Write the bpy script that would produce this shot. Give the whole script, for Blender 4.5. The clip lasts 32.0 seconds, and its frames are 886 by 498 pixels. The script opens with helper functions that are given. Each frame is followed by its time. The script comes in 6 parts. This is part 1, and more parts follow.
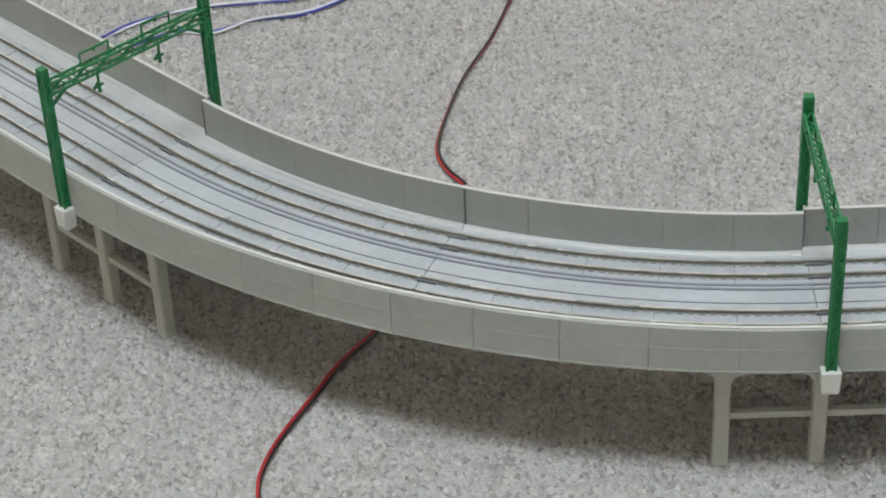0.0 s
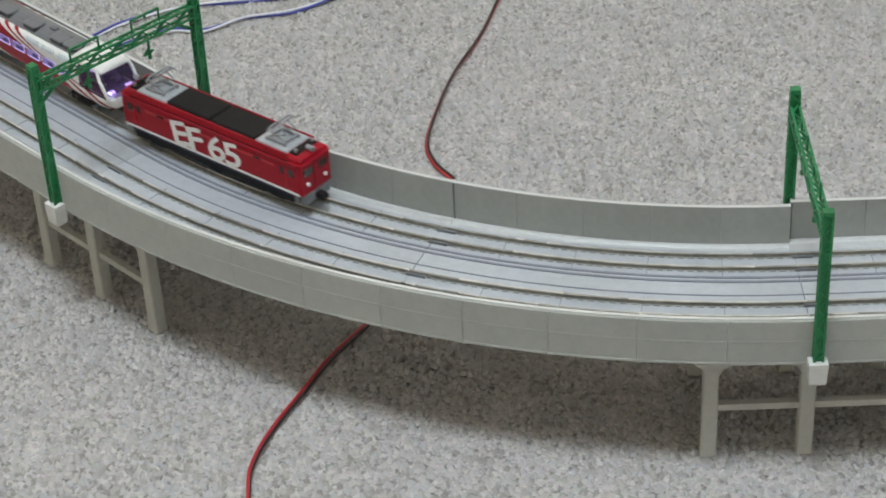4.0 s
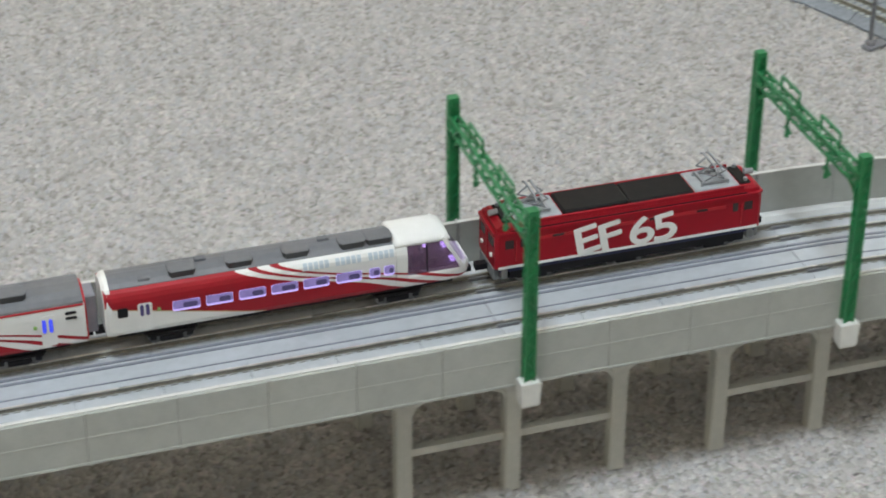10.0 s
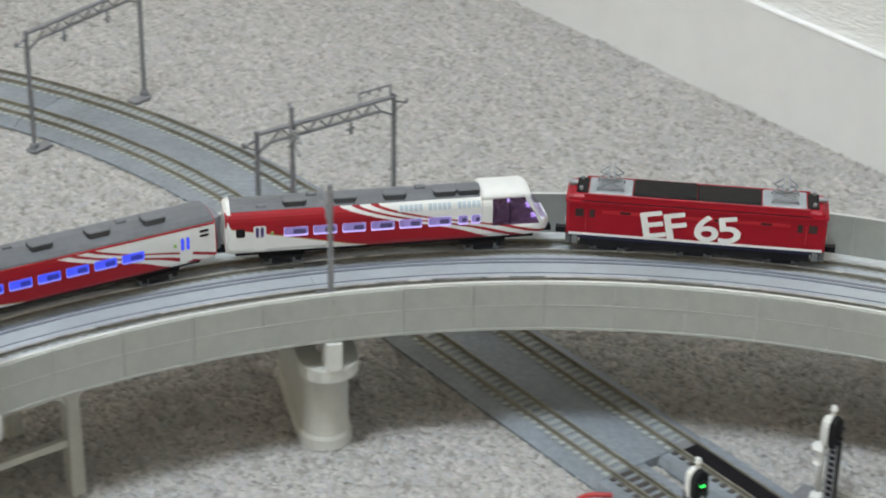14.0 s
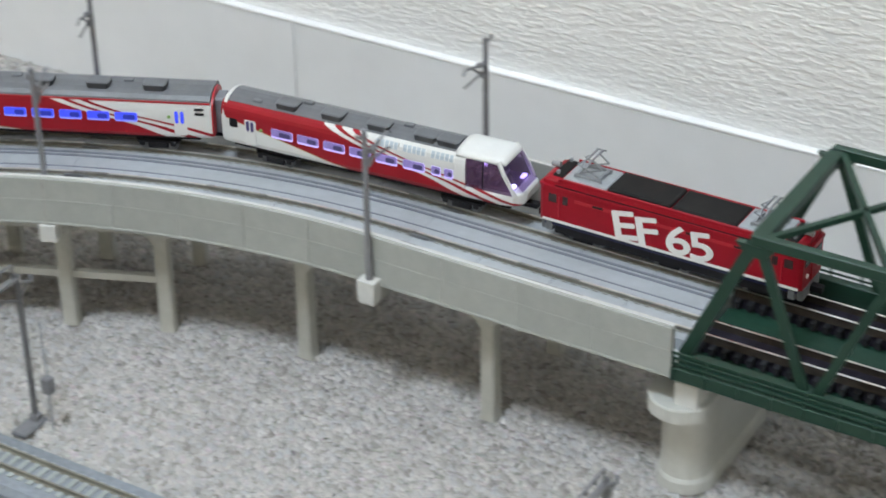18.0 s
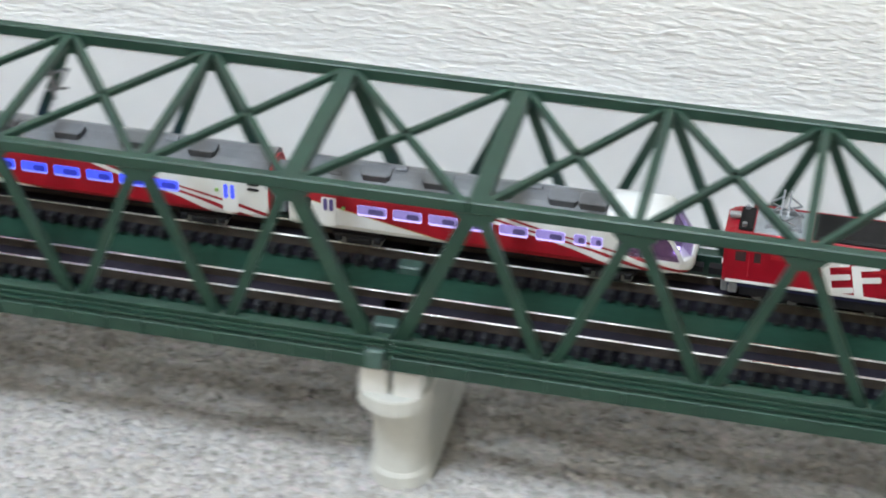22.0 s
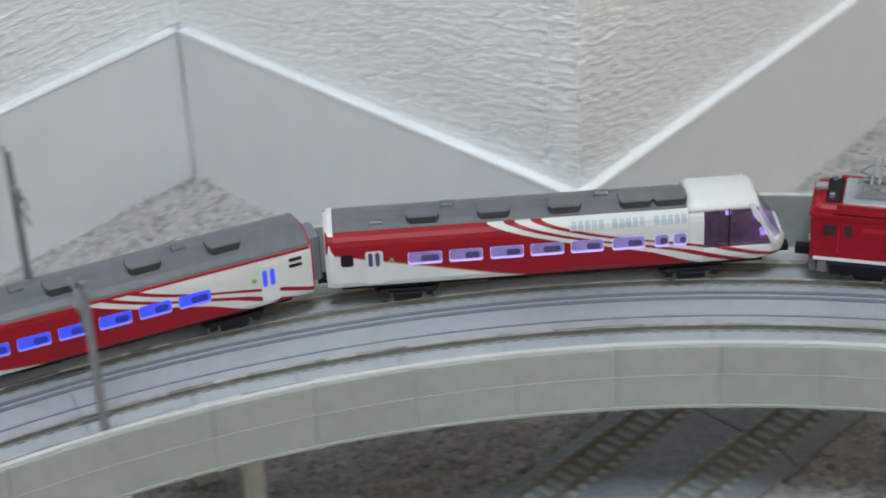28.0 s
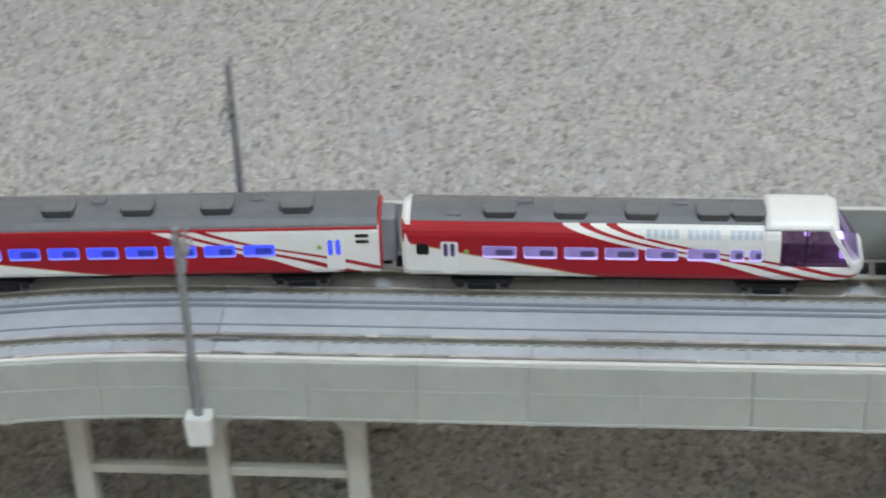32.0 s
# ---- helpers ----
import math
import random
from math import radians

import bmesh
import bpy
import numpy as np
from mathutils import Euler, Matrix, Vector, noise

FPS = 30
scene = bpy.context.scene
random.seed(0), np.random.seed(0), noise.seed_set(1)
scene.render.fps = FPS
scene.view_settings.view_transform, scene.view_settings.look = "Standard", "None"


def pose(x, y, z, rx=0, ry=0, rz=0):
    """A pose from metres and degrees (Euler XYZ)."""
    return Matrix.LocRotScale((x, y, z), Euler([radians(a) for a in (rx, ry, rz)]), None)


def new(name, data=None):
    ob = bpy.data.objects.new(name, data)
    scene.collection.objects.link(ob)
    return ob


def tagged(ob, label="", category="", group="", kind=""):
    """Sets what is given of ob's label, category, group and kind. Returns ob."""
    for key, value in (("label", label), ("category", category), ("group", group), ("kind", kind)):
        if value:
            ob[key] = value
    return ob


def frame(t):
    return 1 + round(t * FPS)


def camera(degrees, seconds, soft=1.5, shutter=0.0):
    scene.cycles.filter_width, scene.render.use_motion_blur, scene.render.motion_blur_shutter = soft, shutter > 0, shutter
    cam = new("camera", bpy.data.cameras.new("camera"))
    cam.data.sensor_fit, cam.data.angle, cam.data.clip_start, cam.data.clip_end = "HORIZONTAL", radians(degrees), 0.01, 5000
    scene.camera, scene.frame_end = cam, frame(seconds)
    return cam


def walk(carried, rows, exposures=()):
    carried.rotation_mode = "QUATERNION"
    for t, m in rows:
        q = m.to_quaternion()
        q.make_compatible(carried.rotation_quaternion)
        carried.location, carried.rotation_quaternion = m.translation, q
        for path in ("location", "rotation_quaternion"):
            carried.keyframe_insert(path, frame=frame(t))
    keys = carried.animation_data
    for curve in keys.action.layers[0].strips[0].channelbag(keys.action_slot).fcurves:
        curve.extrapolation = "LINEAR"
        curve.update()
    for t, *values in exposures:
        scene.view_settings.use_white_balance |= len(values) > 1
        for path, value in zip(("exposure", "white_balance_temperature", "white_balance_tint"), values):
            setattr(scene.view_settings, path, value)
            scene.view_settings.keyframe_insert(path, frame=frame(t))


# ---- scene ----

# All sizes are those of a 1:150 model railway on a carpet, in metres.

# ---- camera ----
CAM_ROWS = [
    (0.0, 0.6759, -0.1254, 0.5696, 91.77, -35.32, -2.98),    (0.5, 0.6757, -0.1252, 0.5694, 91.85, -35.36, -3.02),
    (1.0, 0.6764, -0.1248, 0.5699, 91.81, -35.35, -2.91),    (1.5, 0.6767, -0.1248, 0.5679, 91.83, -35.28, -3.00),
    (2.0, 0.6780, -0.1247, 0.5696, 91.79, -35.32, -3.05),    (2.5, 0.6804, -0.1257, 0.5692, 91.67, -35.22, -3.05),
    (3.0, 0.6815, -0.1260, 0.5688, 91.64, -35.17, -3.01),    (3.5, 0.6817, -0.1254, 0.5683, 91.62, -35.16, -3.00),
    (4.0, 0.6818, -0.1235, 0.5678, 91.56, -35.18, -3.05),    (4.5, 0.6821, -0.1199, 0.5672, 91.41, -35.20, -3.15),
    (5.0, 0.6835, -0.1145, 0.5666, 91.11, -35.23, -3.28),    (5.5, 0.6862, -0.1073, 0.5633, 89.90, -35.30, -2.89),
    (6.0, 0.6875, -0.0957, 0.5618, 88.39, -35.36, -2.67),    (6.5, 0.6872, -0.0890, 0.5616, 86.80, -35.38, -1.93),
    (7.0, 0.6880, -0.0753, 0.5626, 84.80, -35.22, -0.83),    (7.5, 0.6895, -0.0621, 0.5586, 82.34, -34.62, -0.12),
    (8.0, 0.6957, -0.0510, 0.5540, 80.35, -33.72, -0.15),    (8.5, 0.6925, -0.0332, 0.5433, 78.43, -32.88, -0.14),
    (9.0, 0.6561, -0.0093, 0.5172, 77.06, -32.49, -0.43),    (9.5, 0.6138, 0.0188, 0.4897, 74.75, -32.08, -0.21),
    (10.0, 0.6190, 0.0325, 0.4873, 72.28, -31.39, 0.03),    (10.5, 0.6193, 0.0450, 0.4882, 70.10, -30.95, -0.46),
    (11.0, 0.6242, 0.0528, 0.4901, 67.77, -30.12, -0.49),    (11.5, 0.6286, 0.0608, 0.4905, 65.03, -29.46, -0.19),
    (12.0, 0.6352, 0.0702, 0.4920, 62.26, -28.93, -0.10),    (12.5, 0.6430, 0.0772, 0.4921, 59.63, -28.45, 0.23),
    (13.0, 0.6497, 0.0843, 0.4888, 57.23, -28.09, 0.42),    (13.5, 0.6553, 0.0884, 0.4866, 54.57, -27.98, 0.97),
    (14.0, 0.6650, 0.0991, 0.4772, 52.19, -27.72, 0.98),    (14.5, 0.6760, 0.1086, 0.4667, 49.64, -27.22, 0.76),
    (15.0, 0.6879, 0.1174, 0.4636, 47.03, -27.10, 0.54),    (15.5, 0.7010, 0.1256, 0.4659, 44.41, -27.32, 0.30),
    (16.0, 0.7154, 0.1331, 0.4716, 41.80, -27.86, 0.06),    (16.5, 0.7315, 0.1397, 0.4786, 39.22, -28.69, -0.17),
    (17.0, 0.7495, 0.1455, 0.4851, 36.72, -29.79, -0.42),    (17.5, 0.7637, 0.1560, 0.4867, 34.45, -30.87, -0.62),
    (18.0, 0.7759, 0.1657, 0.4827, 31.68, -31.32, -0.98),    (18.5, 0.7872, 0.1694, 0.4798, 28.84, -31.79, -0.43),
    (19.0, 0.7958, 0.1743, 0.4808, 26.10, -32.44, -0.09),    (19.5, 0.8076, 0.1823, 0.4774, 23.99, -32.87, 0.52),
    (20.0, 0.8237, 0.1851, 0.4712, 22.16, -32.72, 0.80),    (20.5, 0.8435, 0.1839, 0.4687, 20.32, -32.49, 0.49),
    (21.0, 0.8579, 0.1933, 0.4762, 18.44, -33.45, 0.25),    (21.5, 0.8722, 0.2063, 0.4700, 15.91, -33.90, 0.17),
    (22.0, 0.9121, 0.2162, 0.4628, 13.07, -34.31, 0.41),    (22.5, 0.9272, 0.2270, 0.4623, 9.30, -34.56, 0.65),
    (23.0, 0.9381, 0.2348, 0.4662, 5.58, -35.07, 0.88),    (23.5, 0.9536, 0.2260, 0.4712, 1.63, -35.05, 1.26),
    (24.0, 0.9779, 0.2249, 0.4698, -2.22, -34.35, 0.76),    (24.5, 1.0081, 0.2425, 0.4714, -5.00, -34.73, -0.11),
    (25.0, 1.0312, 0.2623, 0.4644, -8.04, -34.82, -1.09),    (25.6, 1.0806, 0.3018, 0.4476, -12.16, -36.61, -2.46),
    (26.0, 1.0876, 0.3456, 0.4408, -18.21, -37.19, -1.81),    (26.4, 1.0856, 0.3693, 0.4440, -24.57, -39.66, -0.02),
    (27.0, 1.0714, 0.3567, 0.4307, -32.01, -37.44, -1.13),    (27.5, 1.0526, 0.3386, 0.4148, -38.48, -34.46, -2.24),
    (28.0, 1.0276, 0.3230, 0.4101, -45.46, -32.10, -2.86),    (28.5, 1.0150, 0.3193, 0.4080, -52.20, -30.90, -2.60),
    (29.0, 1.0225, 0.3322, 0.4066, -58.47, -31.19, -1.65),    (29.6, 1.0456, 0.3276, 0.4290, -65.03, -34.68, -1.69),
    (30.0, 1.0620, 0.3358, 0.4326, -70.69, -35.15, -0.60),    (30.4, 1.0600, 0.3286, 0.4169, -75.02, -33.60, -0.09),
    (30.8, 1.0600, 0.3202, 0.4146, -78.45, -34.65, 0.01),    (31.0, 1.0673, 0.3140, 0.4211, -79.89, -35.23, -0.06),
    (31.4, 1.0469, 0.2864, 0.4493, -81.71, -36.16, -1.29),    (32.0, 1.0422, 0.2537, 0.4362, -84.16, -34.66, -2.46),
]


def cam_pose(x, y, z, yaw, pitch, roll):
    return pose(x, y, z, 0, 0, yaw) @ pose(0, 0, 0, 90 + pitch) @ pose(0, 0, 0, 0, 0, roll)


cam = camera(23.57, 32.0, soft=1.8, shutter=0.5)
EXPOSURE = ((0, -0.35, 6400, 9), (4.5, -0.34, 6380, 9), (6, -0.23, 6420, 9), (9, -0.16, 6420, 9), (13, -0.10, 6380, 8), (15, -0.02, 6300, 8), (17, -0.03, 6180, 9), (19, 0.12, 6120, 9),
            (21, 0.42, 6120, 9), (23, 0.56, 6120, 10), (24.5, 0.20, 6050, 10), (26, -0.27, 6040, 9), (29, -0.12, 6060, 9), (32, 0.0, 6130, 9))
walk(cam, [(r[0], cam_pose(*r[1:])) for r in CAM_ROWS], EXPOSURE)

# ---- light ----
world = bpy.data.worlds.new("world")
scene.world = world
world.use_nodes = True
world.node_tree.nodes["Background"].inputs[0].default_value = (0.8, 0.85, 1.0, 1)
world.node_tree.nodes["Background"].inputs[1].default_value = 0.05

LAMP = (0.45, -0.30, 2.28)
lamp_data = bpy.data.lights.new("ceiling_lamp_light", "AREA")
lamp_data.shape, lamp_data.size, lamp_data.energy, lamp_data.color = "DISK", 0.55, 18.6, (0.885, 0.99, 1.075)
lamp_ob = new("ceiling_lamp_light", lamp_data)
lamp_ob.matrix_world = pose(*LAMP)


# ---- materials ----
def mat(name, col, rough=0.5, metal=0.0, var=0.1, scale=300.0, bump=0.1, bump_scale=None, stain=0.06, per_object=0.0, spec=0.5, emit=None, emit_strength=0.0):
    """A painted or moulded surface: fine grain, larger stains and a light relief."""
    m = bpy.data.materials.new(name)
    m.use_nodes = True
    nt = m.node_tree
    nd, lk = nt.nodes, nt.links
    b = nd["Principled BSDF"]
    b.inputs["Roughness"].default_value, b.inputs["Metallic"].default_value = rough, metal
    b.inputs["Specular IOR Level"].default_value = spec
    co = nd.new("ShaderNodeTexCoord")
    fine = nd.new("ShaderNodeTexNoise")
    fine.inputs["Scale"].default_value, fine.inputs["Detail"].default_value = scale, 4
    big = nd.new("ShaderNodeTexNoise")
    big.inputs["Scale"].default_value, big.inputs["Detail"].default_value = scale * 0.07, 3
    lk.new(co.outputs["Object"], fine.inputs["Vector"])
    lk.new(co.outputs["Object"], big.inputs["Vector"])
    hsv = nd.new("ShaderNodeHueSaturation")
    hsv.inputs["Color"].default_value = (*col, 1)
    a = nd.new("ShaderNodeMapRange")
    a.inputs[1].default_value, a.inputs[2].default_value = 0.3, 0.7
    a.inputs[3].default_value, a.inputs[4].default_value = 1 - var, 1 + var
    lk.new(fine.outputs[0], a.inputs[0])
    c = nd.new("ShaderNodeMapRange")
    c.inputs[1].default_value, c.inputs[2].default_value = 0.3, 0.7
    c.inputs[3].default_value, c.inputs[4].default_value = 1 - stain, 1 + stain
    lk.new(big.outputs[0], c.inputs[0])
    mu = nd.new("ShaderNodeMath")
    mu.operation = "MULTIPLY"
    lk.new(a.outputs[0], mu.inputs[0])
    lk.new(c.outputs[0], mu.inputs[1])
    last = mu
    if per_object:
        info = nd.new("ShaderNodeObjectInfo")
        r = nd.new("ShaderNodeMapRange")
        r.inputs[3].default_value, r.inputs[4].default_value = 1 - per_object, 1 + per_object
        lk.new(info.outputs["Random"], r.inputs[0])
        last = nd.new("ShaderNodeMath")
        last.operation = "MULTIPLY"
        lk.new(mu.outputs[0], last.inputs[0])
        lk.new(r.outputs[0], last.inputs[1])
    lk.new(last.outputs[0], hsv.inputs["Value"])
    lk.new(hsv.outputs[0], b.inputs["Base Color"])
    ro = nd.new("ShaderNodeMapRange")
    ro.inputs[3].default_value, ro.inputs[4].default_value = max(0.02, rough - 0.08), min(1, rough + 0.08)
    lk.new(big.outputs[0], ro.inputs[0])
    lk.new(ro.outputs[0], b.inputs["Roughness"])
    if bump:
        bm_ = nd.new("ShaderNodeBump")
        bm_.inputs["Strength"].default_value, bm_.inputs["Distance"].default_value = bump, 0.0006
        if bump_scale:
            rel = nd.new("ShaderNodeTexNoise")
            rel.inputs["Scale"].default_value, rel.inputs["Detail"].default_value = bump_scale, 4
            lk.new(co.outputs["Object"], rel.inputs["Vector"])
            lk.new(rel.outputs[0], bm_.inputs["Height"])
        else:
            lk.new(fine.outputs[0], bm_.inputs["Height"])
        lk.new(bm_.outputs[0], b.inputs["Normal"])
    if emit:
        b.inputs["Emission Color"].default_value = (*emit, 1)
        b.inputs["Emission Strength"].default_value = emit_strength
    return m


# paler than the wall plastic: lamplight on the wall tops put into the colour
M_COPE = mat("coping_lit_top_plastic", (0.60, 0.60, 0.58), 0.33, var=0.04)
M_WALL = mat("viaduct_grey_plastic", (0.364, 0.377, 0.355), 0.45, var=0.05, stain=0.05, per_object=0.03, bump=0.05)
M_DECK = mat("slab_grey_plastic", (0.425, 0.45, 0.482), 0.38, var=0.06, stain=0.08, bump=0.06)
M_CURB = mat("kerb_pale_plastic", (0.52, 0.525, 0.52), 0.45, var=0.05)
M_GROOVE = mat("trough_dark_grey", (0.21, 0.22, 0.262), 0.5, var=0.08)
M_LEG = mat("pier_grey_plastic", (0.43, 0.425, 0.385), 0.5, var=0.05, per_object=0.03)
M_PIER = mat("pier_cream_plastic", (0.525, 0.528, 0.497), 0.5, var=0.04)
M_BOX = mat("socket_pale_plastic", (0.62, 0.62, 0.60), 0.45, var=0.04)
M_RAIL = mat("nickel_rail", (0.62, 0.60, 0.54), 0.28, metal=0.6, var=0.25, scale=150, stain=0.2)
M_BRRAIL = mat("bright_nickel_rail", (0.70, 0.68, 0.64), 0.28, metal=0.9, var=0.25, scale=150, stain=0.3)
M_RAILSIDE = mat("dark_brown_rail_side", (0.045, 0.036, 0.030), 0.6, var=0.2, spec=0.2)
M_WEB = mat("rail_web_brown", (0.18, 0.168, 0.140), 0.5, metal=0.2, var=0.2, spec=0.3)
M_LOWRAIL = mat("dull_olive_rail", (0.225, 0.212, 0.175), 0.5, metal=0.2, var=0.2, scale=150, stain=0.2)
M_TIE = mat("fastener_grey_brown", (0.36, 0.355, 0.335), 0.7, var=0.2)
M_JOIN = mat("joiner_dark_grey", (0.17, 0.172, 0.18), 0.6, var=0.15)
M_GREEN = mat("bright_green_plastic", (0.016, 0.185, 0.062), 0.4, var=0.08, per_object=0.04)
M_BRIDGE = mat("dark_green_plastic", (0.015, 0.045, 0.029), 0.42, var=0.10, stain=0.10, scale=200, spec=0.4)
M_BRDECK = mat("bridge_floor_green", (0.0135, 0.047, 0.031), 0.5, var=0.12, stain=0.14, spec=0.3)
M_BRJOINT = mat("pale_green_joint", (0.050, 0.095, 0.080), 0.45, var=0.15)
M_BRPANEL = mat("dark_purple_panel", (0.020, 0.017, 0.028), 0.6, var=0.3, stain=0.3, spec=0.2)
M_BRTIE = mat("bridge_sleeper_black", (0.022, 0.023, 0.027), 0.65, var=0.2, spec=0.25)
M_MAST = mat("mast_grey_plastic", (0.20, 0.20, 0.215), 0.5, var=0.10)
M_BED = mat("roadbed_grey", (0.228, 0.25, 0.28), 0.7, var=0.14, stain=0.14, scale=420, bump=0.5)
M_SLEEP = mat("sleeper_pale_grey", (0.38, 0.40, 0.395), 0.75, var=0.12)
M_SLEEPB = mat("sleeper_dark", (0.07, 0.06, 0.055), 0.75, var=0.2)
M_BLACK = mat("black_plastic", (0.011, 0.010, 0.012), 0.6, var=0.15, spec=0.25)
M_PILOT = mat("pilot_dark_grey", (0.17, 0.18, 0.19), 0.5, var=0.1)
M_RUBBER = mat("crossing_near_black", (0.011, 0.009, 0.011), 0.7, var=0.25, spec=0.15)
# emission added as fill for the shaded carpet, on a shade out of view
M_LAMPGLOW = mat("lamp_fill_glow", (0.8, 0.8, 0.8), 0.5, emit=(0.885, 0.99, 1.075), emit_strength=30.0)
M_WHITE = mat("white_plastic", (0.84, 0.84, 0.83), 0.35, var=0.03)
M_LOCORED = mat("locomotive_red", (0.31, 0.005, 0.016), 0.42, var=0.05, stain=0.04, bump=0.02, spec=0.28)
M_ROOFBLK = mat("roof_black", (0.012, 0.011, 0.011), 0.65, var=0.15, spec=0.2)
M_ROOFGRY = mat("roof_grey", (0.140, 0.145, 0.160), 0.42, var=0.07, stain=0.08)
M_ACGRY = mat("roof_unit_dark_grille", (0.055, 0.057, 0.062), 0.5, var=0.06)
M_SILVER = mat("pantograph_silver", (0.30, 0.31, 0.33), 0.45, metal=0.3, var=0.1)
M_PANBASE = mat("roof_plate_grey", (0.33, 0.35, 0.37), 0.5, var=0.08)
M_NAVY = mat("navy_blue", (0.008, 0.010, 0.055), 0.45, var=0.1)
M_CARWHITE = mat("coach_white", (0.74, 0.74, 0.73), 0.32, var=0.02, stain=0.02, bump=0.02)
M_CARRED = mat("coach_red", (0.44, 0.012, 0.022), 0.32, var=0.04, bump=0.02)
M_DARKWIN = mat("dark_cab_glass", (0.05, 0.03, 0.03), 0.15, var=0.1, bump=0.0)
M_WINLIL = mat("lit_window_lilac_edge", (0.30, 0.25, 0.42), 0.2, var=0.2, bump=0.0, emit=(0.56, 0.46, 1.0), emit_strength=1.0)
M_WINLILM = mat("lit_window_lilac", (0.12, 0.09, 0.20), 0.15, var=0.4, scale=260, stain=0.3, bump=0.0, emit=(0.46, 0.37, 0.9), emit_strength=0.36)
M_WINLILD = mat("seat_behind_window", (0.05, 0.04, 0.09), 0.2, var=0.3, bump=0.0, emit=(0.25, 0.20, 0.55), emit_strength=0.14)
M_WINBLU = mat("lit_window_blue", (0.03, 0.04, 0.32), 0.15, var=0.3, scale=260, stain=0.25, bump=0.0, emit=(0.07, 0.10, 1.0), emit_strength=0.75)
# dimmer blue for the weaker part of each window's glow
M_WINBLUD = mat("blue_window_dim_patch", (0.02, 0.025, 0.16), 0.2, var=0.3, bump=0.0, emit=(0.05, 0.07, 0.8), emit_strength=0.32)
M_WINBLUE = mat("lit_window_blue_edge", (0.15, 0.15, 0.45), 0.2, var=0.1, bump=0.0, emit=(0.25, 0.28, 1.0), emit_strength=0.70)
M_CABLAMP = mat("cab_lamp_glow", (0.5, 0.45, 0.7), 0.4, bump=0.0, emit=(0.55, 0.46, 1.0), emit_strength=3.4)
M_CABIN = mat("cab_interior_purple_grey", (0.24, 0.18, 0.27), 0.6, var=0.15)
M_SKYWIN = mat("pale_shoulder_pane", (0.46, 0.53, 0.60), 0.35, var=0.06)
M_GAPGREY = mat("gangway_grey", (0.22, 0.22, 0.25), 0.6, var=0.1)
M_DOT = mat("emblem_green", (0.25, 0.42, 0.12), 0.5)
M_REDWIRE = mat("red_wire_sleeve", (0.42, 0.025, 0.03), 0.35, var=0.08, bump=0.0)
M_BLKWIRE = mat("black_wire_sleeve", (0.035, 0.02, 0.022), 0.4, var=0.1, bump=0.0)
M_BLUWIRE = mat("blue_wire_sleeve", (0.06, 0.07, 0.36), 0.35, var=0.08, bump=0.0)
M_WHTWIRE = mat("white_wire_sleeve", (0.72, 0.72, 0.78), 0.35, var=0.05, bump=0.0)
M_GLED = mat("green_signal_lamp", (0.02, 0.5, 0.05), 0.3, bump=0.0, emit=(0.05, 1.0, 0.12), emit_strength=4.0)
M_REDLEVER = mat("red_lever", (0.6, 0.03, 0.02), 0.4)
# unseen ceiling and walls, warm pale colours picked for the light they bounce
M_CEIL = mat("ceiling_cream_bounce", (0.90, 0.86, 0.79), 0.9, scale=40)
M_CREAM = mat("cream_bounce_wall", (0.89, 0.765, 0.60), 0.8, scale=60)
M_BASEB = mat("baseboard_white", (0.82, 0.82, 0.83), 0.35, var=0.02, stain=0.05, scale=60, bump=0.02)
M_BASETOP = mat("baseboard_cap_white", (0.90, 0.90, 0.91), 0.3, var=0.02, scale=60, bump=0.02)


